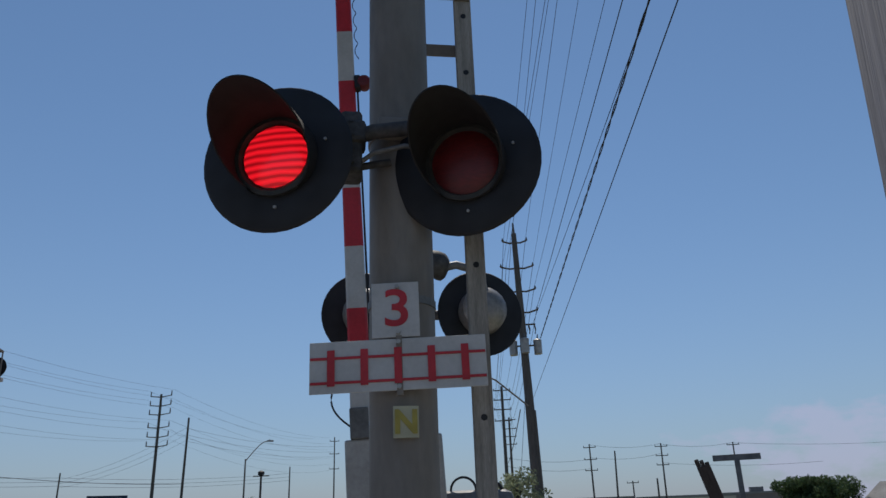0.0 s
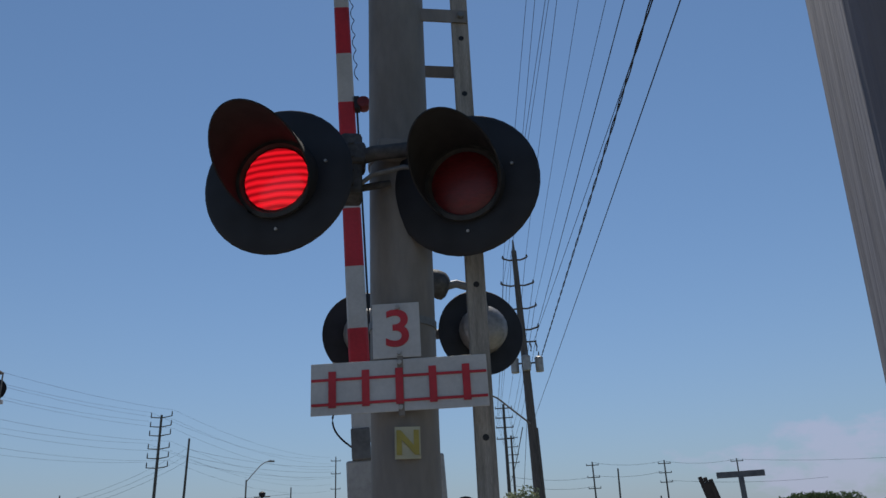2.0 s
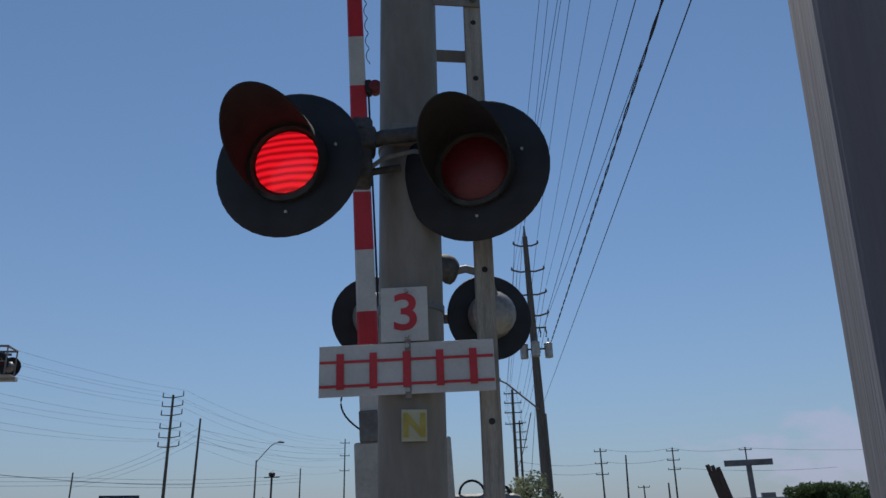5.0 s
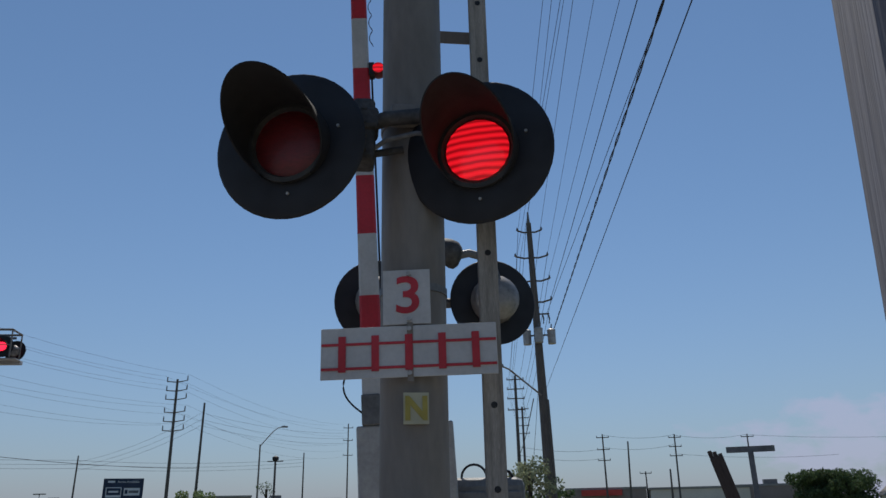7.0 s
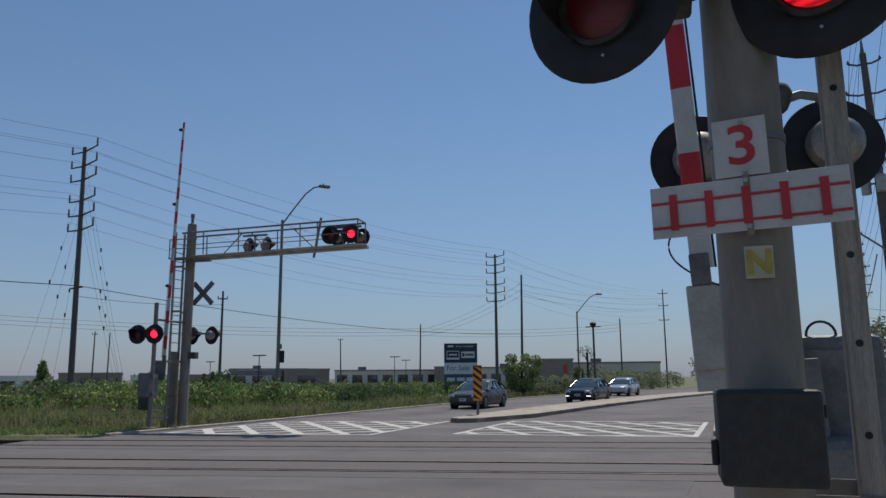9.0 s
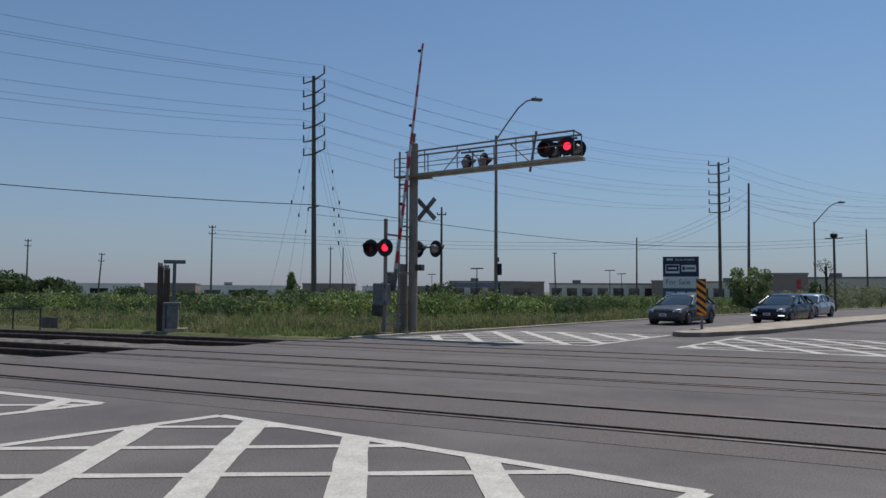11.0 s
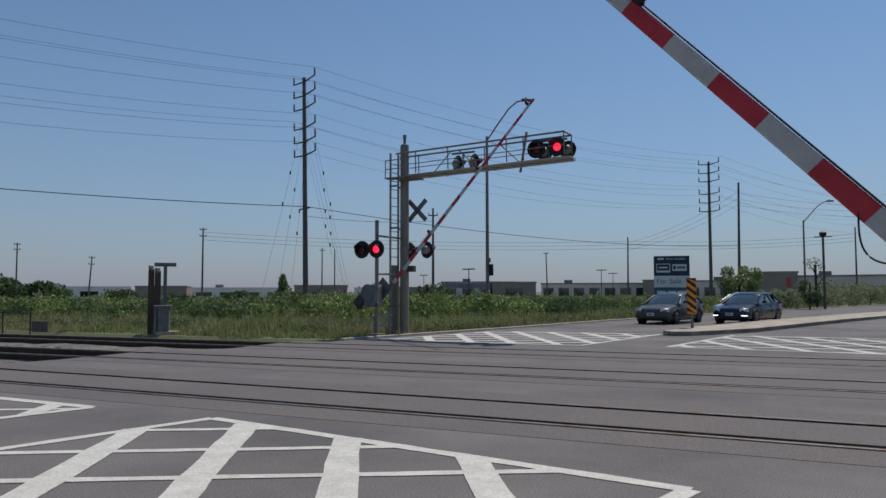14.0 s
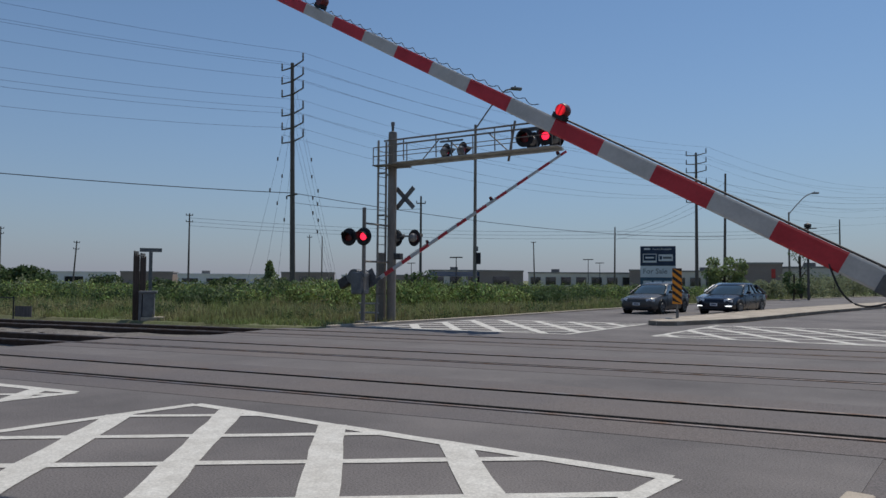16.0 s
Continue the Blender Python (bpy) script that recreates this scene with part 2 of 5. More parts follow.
RIM = material("wheel_rim", (0.2, 0.2, 0.205), 0.45, 0.7, fine=60, coarse=8, bump=0)
LAMP = glass("headlamp_glass", (0.6, 0.62, 0.65), 0.08)
DAYLAMP = glowing("day_running_lamp", (0.9, 0.95, 1.0), 2.2)
PLATE = material("plate_white", (0.7, 0.7, 0.72), 0.5)


# ---- builders ----
def put_bm(bm, name, mat):
    me = bpy.data.meshes.new(name)
    bm.to_mesh(me)
    bm.free()
    me.materials.append(mat)
    return me


def smooth(me, angle=35):
    me.shade_smooth()
    me.set_sharp_from_angle(angle=radians(angle))
    return me


def part(name, bm, mat, parent=None, label="", m=None, soft=False):
    """Links a bmesh as one mesh object, under a thing or part if one is given."""
    me = put_bm(bm, name, mat)
    if soft:
        smooth(me)
    ob = new(name, me)
    if parent is not None:
        ob.parent = parent
    if m is not None:
        ob.matrix_basis = m
    return tagged(ob, label)


def thing(name, label, category, m=None, group="", kind=""):
    ob = new(name)
    ob.empty_display_size = 0.2
    if m is not None:
        ob.matrix_basis = m
    return tagged(ob, label, category, group, kind)


def box(bm, x0, y0, z0, x1, y1, z1, bevel=0.0, m=None):
    r = bmesh.ops.create_cube(bm, size=1.0)
    vs = r["verts"]
    for v in vs:
        v.co = Vector(((x0 + x1) / 2 + v.co.x * (x1 - x0), (y0 + y1) / 2 + v.co.y * (y1 - y0), (z0 + z1) / 2 + v.co.z * (z1 - z0)))
    if bevel:
        es = list({e for v in vs for e in v.link_edges})
        r = bmesh.ops.bevel(bm, geom=es, offset=bevel, segments=2, affect="EDGES", profile=0.5)
        vs = list({v for f in r["faces"] for v in f.verts} | {v for v in vs if v.is_valid})
    if m is not None:
        bmesh.ops.transform(bm, matrix=m, verts=vs)
    return bm


def boxed(*a, **k):
    return box(bmesh.new(), *a, **k)


def rod(bm, a, b, r0, r1=None, seg=10):
    a, b = Vector(a), Vector(b)
    d = b - a
    q = d.to_track_quat("Z", "Y").to_matrix().to_4x4()
    bmesh.ops.create_cone(bm, cap_ends=True, segments=seg, radius1=r0, radius2=r0 if r1 is None else r1, depth=d.length,
                          matrix=Matrix.Translation((a + b) / 2) @ q)
    return bm


def rodded(*a, **k):
    return rod(bmesh.new(), *a, **k)


def turned(bm, profile, seg=24, m=None, arc=360.0, start=0.0):
    """Turns (radius, height) pairs round z."""
    rings = []
    n = seg if arc >= 360 else seg + 1
    for r, h in profile:
        ring = []
        for i in range(n):
            a = radians(start + arc * i / seg)
            p = Vector((r * math.cos(a), r * math.sin(a), h))
            ring.append(bm.verts.new(m @ p if m is not None else p))
        rings.append(ring)
    for lo, hi in zip(rings, rings[1:]):
        for i in range(seg):
            j = (i + 1) % n
            bm.faces.new((lo[i], lo[j], hi[j], hi[i]))
    return bm


def tube(bm, pts, r, seg=6):
    pts = [Vector(p) for p in pts]
    rings = []
    for i, p in enumerate(pts):
        d = (pts[min(i + 1, len(pts) - 1)] - pts[max(i - 1, 0)]).normalized()
        q = d.to_track_quat("Z", "Y").to_matrix()
        rings.append([bm.verts.new(p + q @ Vector((r * math.cos(a), r * math.sin(a), 0))) for a in (2 * math.pi * k / seg for k in range(seg))])
    for lo, hi in zip(rings, rings[1:]):
        for k in range(seg):
            bm.faces.new((lo[k], lo[(k + 1) % seg], hi[(k + 1) % seg], hi[k]))
    bm.faces.new(rings[0][::-1])
    bm.faces.new(rings[-1])
    return bm


def sag(a, b, drop, n=14):
    a, b = Vector(a), Vector(b)
    return [a.lerp(b, i / n) - Vector((0, 0, drop * 4 * (i / n) * (1 - i / n))) for i in range(n + 1)]


def slab(name, pts, z0, z1, mat, parent=None, label="", kind="structure", category=""):
    """A flat piece with a thickness, over an outline in plan."""
    bm = bmesh.new()
    lo = [bm.verts.new((x, y, z0)) for x, y in pts]
    hi = [bm.verts.new((x, y, z1)) for x, y in pts]
    n = len(pts)
    bm.faces.new(hi)
    for i in range(n):
        bm.faces.new((lo[i], lo[(i + 1) % n], hi[(i + 1) % n], hi[i]))
    bmesh.ops.recalc_face_normals(bm, faces=bm.faces)
    ob = part(name, bm, mat, parent, label)
    return tagged(ob, "", category, kind=kind if parent is None else "")


def letters(text, size, mat, parent, m, name="lettering", depth=0.002, label="", bold=0.0):
    cu = bpy.data.curves.new(name, "FONT")
    cu.body, cu.size, cu.align_x, cu.align_y, cu.extrude, cu.offset = text, size, "CENTER", "CENTER", depth, bold
    tmp = bpy.data.objects.new(name, cu)
    me = bpy.data.meshes.new_from_object(tmp)
    bpy.data.objects.remove(tmp)
    me.materials.clear()
    me.materials.append(mat)
    ob = new(name, me)
    ob.parent = parent
    ob.matrix_basis = m
    return tagged(ob, label)


# ---- ground, road, tracks ----
TRACK = radians(16.3)
TD, TN = Vector((math.cos(TRACK), math.sin(TRACK))), Vector((-math.sin(TRACK), math.cos(TRACK)))
TRACKS = (8.85, 13.25, 17.65)
GAUGE = 1.505


def on_track(s, n):
    p = TD * s + TN * n
    return (p.x, p.y)


def on_rail(s, n, k):
    """A point of track k, offset n from the first line, with that track's own slight turn about x = -7."""
    c = Vector(on_track(s_at_x(-7, TRACKS[k]), TRACKS[k]))
    v = Vector(on_track(s, n)) - c
    a = radians((-0.4, 1.3, 1.6)[k])
    return (c.x + v.x * math.cos(a) - v.y * math.sin(a), c.y + v.x * math.sin(a) + v.y * math.cos(a))


def s_at_x(x, n):
    return (x - TN.x * n) / TD.x


EDGES = [(-70, -17.6, -1.27), (5.9, -17.6, -1.27), (15, -17.5, -1.75), (20, -17.75, -2.1), (26, -18.0, -2.6), (38, -18.7, -3.0), (60, -18.6, -2.6), (85, -16.5, -0.6),
         (120, -10.5, 5.2), (170, 2.5, 18), (260, 36, 52), (420, 110, 127)]

bm = bmesh.new()
GROUND_PROFILE = [(-3000, -0.07), (TRACKS[0] - 2.3, -0.07), (TRACKS[0] - 1.9, -0.42), (TRACKS[2] + 2.2, -0.42), (TRACKS[2] + 2.7, -0.07), (3000, -0.07)]
ends = [[bm.verts.new((*on_track(s, n), z)) for n, z in GROUND_PROFILE] for s in (-3000, 3000)]
for j in range(len(GROUND_PROFILE) - 1):
    bm.faces.new((ends[0][j], ends[1][j], ends[1][j + 1], ends[0][j + 1]))
tagged(part("ground", bm, EARTH, None, "rough grassy ground beside road and tracks"), category="ground", kind="structure")
bm = bmesh.new()
rows = [(bm.verts.new((xw, y, 0)), bm.verts.new((xe, y, 0)), bm.verts.new((xw, y, -0.5)), bm.verts.new((xe, y, -0.5))) for y, xw, xe in EDGES]
for a, b in zip(rows, rows[1:]):
    bm.faces.new((a[0], a[1], b[1], b[0]))
    bm.faces.new((a[2], a[0], b[0], b[2]))
    bm.faces.new((a[1], a[3], b[3], b[1]))
bmesh.ops.recalc_face_normals(bm, faces=bm.faces)
tagged(part("road", bm, ASPHALT, None, "worn grey asphalt road over a level crossing"), category="road", kind="structure")


def edge_at(y, east):
    for a, b in zip(EDGES, EDGES[1:]):
        if a[0] <= y <= b[0]:
            k = (y - a[0]) / (b[0] - a[0])
            return a[1 + east] + k * (b[1 + east] - a[1 + east])


def kerb_run(name, pts, width, top, mat, label, piece=3.0):
    """A kerb of cast pieces with rounded tops and open joints, along a line in plan."""
    holder = thing(name, label, "kerb", kind="structure")
    pts = [Vector(p) for p in pts]
    for a, b in zip(pts, pts[1:]):
        n = max(1, round((b - a).length / piece))
        for i in range(n):
            p, q = a.lerp(b, i / n), a.lerp(b, (i + 1) / n)
            d = (q - p)
            m = pose(p.x, p.y, 0, 0, 0, math.degrees(math.atan2(d.y, d.x)))
            part("kerbstone", boxed(0.006, 0, -0.25, d.length - 0.006, width, top + random.uniform(-0.006, 0.006), bevel=0.02), mat, holder, m=m)
    return holder


def crossing_gap(y0, y1, east):
    """Edge points of the road from y0 to y1."""
    ys = [y0] + [e[0] for e in EDGES if y0 < e[0] < y1] + [y1]
    return [(edge_at(y, east), y) for y in ys]


kerb_run("kerb", [(x, y) for x, y in crossing_gap(15.2, 110, 0)], 0.18, 0.07, CONCRETE, "pale concrete kerb at the grass verge")
kerb_run("kerb", [(x, y) for x, y in crossing_gap(-20, 5.45, 1)][::-1], 0.18, 0.12, CONCRETE, "pale concrete kerb beside the near signal mast")
kerb_run("kerb", [(x, y) for x, y in crossing_gap(21, 110, 1)][::-1], 0.18, 0.12, CONCRETE, "pale concrete kerb beside the pavement")
# paved footway on the east side
slab("pavement", [(-1.08, -20), (1.9, -20), (1.9, 5.2), (-1.08, 5.4)], -0.2, 0.10, CONCRETE, label="concrete pavement by the signal mast", category="pavement")
slab("pavement_far", [(-1.9, 21.6), (3.1, 23.0), (3.3, 60), (-2.3, 60)], -0.2, 0.10, CONCRETE, label="pale pavement beyond the tracks", category="pavement")
slab("footway", [(-1.26, 5.1), (2.1, 5.1), (3.1, 22.8), (-2.5, 21.4)], -0.5, -0.006, CROSSING, label="asphalt footway across the tracks", category="pavement")

# crossing bands of asphalt between the rails, with rails and flangeways
for k, n in enumerate(TRACKS):
    s0, s1 = s_at_x(-18.1, n), s_at_x(2.6, n)
    for nm, a, b in (("crossing_panel_middle", -GAUGE / 2 + 0.195, GAUGE / 2 - 0.195), ("crossing_panel_south", -GAUGE / 2 - 0.75, -GAUGE / 2 - 0.06), ("crossing_panel_north", GAUGE / 2 + 0.06, GAUGE / 2 + 0.75)):
        slab(nm, [on_rail(s0, n + a, k), on_rail(s1, n + a, k), on_rail(s1, n + b, k), on_rail(s0, n + b, k)], -0.2, 0.004, CROSSING, label="patched dark asphalt between the rails", category="crossing")
    for side in (-1, 1):
        c = n + side * GAUGE / 2
        # flat strip instead of an open groove; its colour carries the groove's shade
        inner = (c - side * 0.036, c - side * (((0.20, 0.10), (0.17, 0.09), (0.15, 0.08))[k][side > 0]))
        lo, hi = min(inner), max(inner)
        slab("flangeway", [on_rail(s0, lo, k), on_rail(s1, lo, k), on_rail(s1, hi, k), on_rail(s0, hi, k)], -0.2, 0.0105, GROOVE_SHADE, label="near-black strip for the shaded groove beside the rail", category="flangeway")
        rail = thing("rail", "worn steel rail with a bright running surface", "rail", kind="structure")
        rail.matrix_basis = pose(*on_rail(0, c, k), 0, 0, 0, 16.3 + (-0.4, 1.3, 1.6)[k])
        part("rail_head", boxed(-330, -0.036, -0.02, 260, 0.036, 0.016, bevel=0.006), RAIL, rail)
        part("rail_web", boxed(-330, -0.012, -0.15, 260, 0.012, -0.021), RUST, rail)
        part("rail_foot", boxed(-330, -0.07, -0.175, 260, 0.07, -0.151), RUST, rail)


def ballast_bed(s0, s1, name):
    bm = bmesh.new()
    prof = [(TRACKS[0] - 2.2, -0.40)]
    a = TRACKS[0] - 1.6
    while a < TRACKS[2] + 2.0:
        near = min(abs(a - c) for c in TRACKS)
        prof.append((a, -0.17 if near < 0.9 else -0.13 if near < 1.5 else -0.19))
        a += 0.45
    prof.append((TRACKS[2] + 2.6, -0.40))
    n = 240
    rng = random.Random(4)
    rings = []
    for i in range(n + 1):
        s = s0 + (s1 - s0) * i / n
        rings.append([bm.verts.new((*on_track(s, a + rng.uniform(-0.1, 0.1)), z + rng.uniform(-0.035, 0.035))) for a, z in prof])
    for a, b in zip(rings, rings[1:]):
        for j in range(len(prof) - 1):
            bm.faces.new((a[j], b[j], b[j + 1], a[j + 1]))
    bmesh.ops.recalc_face_normals(bm, faces=bm.faces)
    return tagged(part(name, bm, BALLAST, None, "grey crushed stone ballast under the tracks"), category="ballast", kind="structure")


ballast_bed(-160, s_at_x(-17.2, 13), "ballast_west")
ballast_bed(s_at_x(2.9, 13), 90, "ballast_east")
tie_bm = boxed(-0.115, -1.3, -0.35, 0.115, 1.3, -0.178, bevel=0.012)
tie_me = put_bm(tie_bm, "tie", TIMBER)
ties = thing("track_ties", "dark timber ties in the ballast", "ties", kind="structure")
for k, n in enumerate(TRACKS):
    for i in range(90):
        ob = new("tie", tie_me)
        ob.parent = ties
        ob.matrix_basis = pose(*on_rail(s_at_x(-18.4, n) - i * 0.6, n + random.uniform(-0.04, 0.04), k), random.uniform(-0.01, 0.0), 0, 0, 16.5 + random.uniform(-1, 1))


# ---- painted hatching ----
def stripe(a, b, w, holder, z=0.006):
    a, b = Vector(a), Vector(b)
    d = (b - a)
    L, d = d.length, d.normalized()
    nrm = Vector((-d.y, d.x))
    bm = bmesh.new()
    k = max(2, int(L / 0.35))
    rng = random.Random(hash((round(a.x, 2), round(b.y, 2))) % 9999)
    top, bot = [], []
    for i in range(k + 1):
        p = a + d * (L * i / k)
        top.append(bm.verts.new((*(p + nrm * (w / 2 + rng.uniform(-1, 1) * 0.012)), z)))
        bot.append(bm.verts.new((*(p - nrm * (w / 2 + rng.uniform(-1, 1) * 0.012)), z)))
    for i in range(k):
        bm.faces.new((bot[i], bot[i + 1], top[i + 1], top[i]))
    return part("painted_line", bm, PAINT, holder)


def clip_line(p, d, poly):
    """The stretch of the line p + s d inside a convex outline."""
    lo, hi = -99.0, 99.0
    n = len(poly)
    for i in range(n):
        a, b = Vector(poly[i]), Vector(poly[(i + 1) % n])
        e = b - a
        nx = Vector((-e.y, e.x))
        den, num = nx.dot(d), nx.dot(a - p)
        if abs(den) < 1e-9:
            continue
        if den > 0:
            lo = max(lo, num / den)
        else:
            hi = min(hi, num / den)
    return (p + d * lo, p + d * hi) if hi > lo else None


def hatching(label, poly, thin, thick, w_thin, w_thick, edge=0.15):
    """Outlined box with crossing bars. thin, thick: (degrees, offsets along the normal)."""
    holder = thing("road_marking", label, "road marking", kind="structure")
    n = len(poly)
    for i in range(n):
        stripe(poly[i], poly[(i + 1) % n], edge, holder, 0.0058 + 0.0003 * i)
    for (deg, offs), w, z in ((thin, w_thin, 0.0070), (thick, w_thick, 0.0078)):
        d = Vector((math.cos(radians(deg)), math.sin(radians(deg))))
        nrm = Vector((-d.y, d.x))
        for o in offs:
            c = clip_line(nrm * o, d, poly)
            if c and (c[1] - c[0]).length > 0.8:
                stripe(c[0], c[1], w, holder, z)
    return holder


hatching("worn white painted hatching before the tracks", [(-8.15, -14), (-2.4, -14), (-2.45, 5.4), (-8.05, 4.8)], (45.0, [8.36 - 1.07 * i for i in range(16)]), (-43.7, [-1.60 + 1.155 * i - 1.155 * 12 for i in range(18)]), 0.13, 0.29, 0.16)
hatching("worn white painted hatching on the exit lanes", [(-17.0, -14), (-10.0, -14), (-10.0, 4.25), (-17.0, 2.4)], (45.0, [9.4 + 1.07 * i - 8 for i in range(16)]), (-44.0, [-8.3 + 1.28 * i - 1.28 * 9 for i in range(14)]), 0.13, 0.27, 0.16)
hatching("worn white painted hatching beyond the tracks", [(-16.9, 16.3), (-10.85, 18.1), (-11.45, 24.6), (-17.2, 22.6)], (45.0, [20.56 + 1.07 * i for i in range(15)]), (-44.5, [-2.25 + 1.165 * i for i in range(14)]), 0.25, 0.29)
hatching("worn white painted hatching on the far exit lanes", [(-8.75, 19.15), (-2.55, 20.30), (-2.95, 26.8), (-9.25, 25.5)], (24.0, [18.9 + 1.25 * i for i in range(9)]), (-49.5, [6.30 + 1.25 * i for i in range(14)]), 0.18, 0.27)

# ---- traffic island ----
isl = [(-11.15, 24.1), (-10.75, 23.85), (-10.2, 24.3), (-9.3, 28), (-8.95, 40), (-8.1, 52), (-6.6, 66), (-3, 84), (0.5, 96), (-1.2, 98), (-5.2, 86), (-9.2, 66), (-10.7, 52), (-11.3, 40), (-11.5, 28)]
slab("traffic_island", isl, -0.2, 0.15, CONCRETE, label="low concrete traffic island with a tapered nose", category="traffic island")
kerb_run("island_kerb", isl + isl[:1], 0.12, 0.165, CONCRETE, "worn concrete kerb round the traffic island", 2.0)


# ---- crossing signals ----
LAMPS = {"L": [], "R": []}     # lit lenses, by the half of the flash at which they shine


def signal_head(parent, m, beat, seg=40, lit=LIT, hood=0.30):
    """One lamp: bowl, round background, rim, lens, hood and a lit lens. Its face looks along -y."""
    face = pose(0, 0, 0, 90)
    bm = turned(bmesh.new(), [(0.0, 0.0), (0.06, 0.0), (0.11, 0.02), (0.155, 0.07), (0.165, 0.16), (0.165, 0.17)], seg // 2, pose(0, 0.19, 0, 90))
    head = part("signal_head", bm, SILVER, parent, "silver lamp housing", m, True)
    bm = turned(bmesh.new(), [(0.16, 0.004), (0.29, 0.009), (0.30, 0.004), (0.305, 0.0), (0.30, -0.006), (0.16, -0.006)], seg, face)
    part("background_disc", bm, BLACK, head, "round black background", soft=True)
    bm = turned(bmesh.new(), [(0.162, 0.0), (0.164, 0.028), (0.146, 0.030), (0.136, 0.012)], seg, face)
    part("lens_rim", bm, BOX if seg > 30 else BLACK, head, "", soft=True)
    bm = turned(bmesh.new(), [(0.139, 0.008), (0.12, 0.018), (0.07, 0.027), (0.0, 0.031)], seg // 2, face)
    part("lens", bm, LENS, head, "dark red glass lens", soft=True)
    bm = bmesh.new()
    rings = []
    for i in range(seg + 1):
        a = radians(-55 + 290 * i / seg)
        up = 0.5 + 0.5 * math.sin(a - radians(13))
        L = 0.022 + hood * 1.12 * up ** 1.25
        c, s = math.cos(a), math.sin(a)
        rings.append([bm.verts.new((r * c * k, -y, r * s * k - d)) for r, y, d, k in ((0.166, 0.0, 0, 1), (0.168, L, 0.004 * up, 1.0), (0.162, L, 0.004 * up, 1.0), (0.160, 0.0, 0, 1))])
    for a, b in zip(rings, rings[1:]):
        for j in range(3):
            bm.faces.new((a[j], b[j], b[j + 1], a[j + 1]))
    bmesh.ops.recalc_face_normals(bm, faces=bm.faces)
    part("hood", bm, HOOD, head, "black lamp hood", soft=True)
    if seg > 30:
        for a in (270, 15, 165):
            p = (0.205 * math.cos(radians(a)), 0.205 * math.sin(radians(a)))
            part("bolt", rodded((p[0], 0.0, p[1]), (p[0], -0.014, p[1]), 0.006, seg=8), PALE, head)
    if beat:
        bm = turned(bmesh.new(), [(0.130, 0.0), (0.115, 0.010), (0.07, 0.019), (0.002, 0.023)], seg // 2, face)
        lamp = part("lit_lens", bm, lit, head, "lit red lens", soft=True)
        LAMPS[beat].append(lamp)
    return head


def strap(bm, r, z, h=0.05, t=0.006):
    return turned(bm, [(r, z), (r + t, z), (r + t, z + h), (r, z + h), (r, z)], 28)


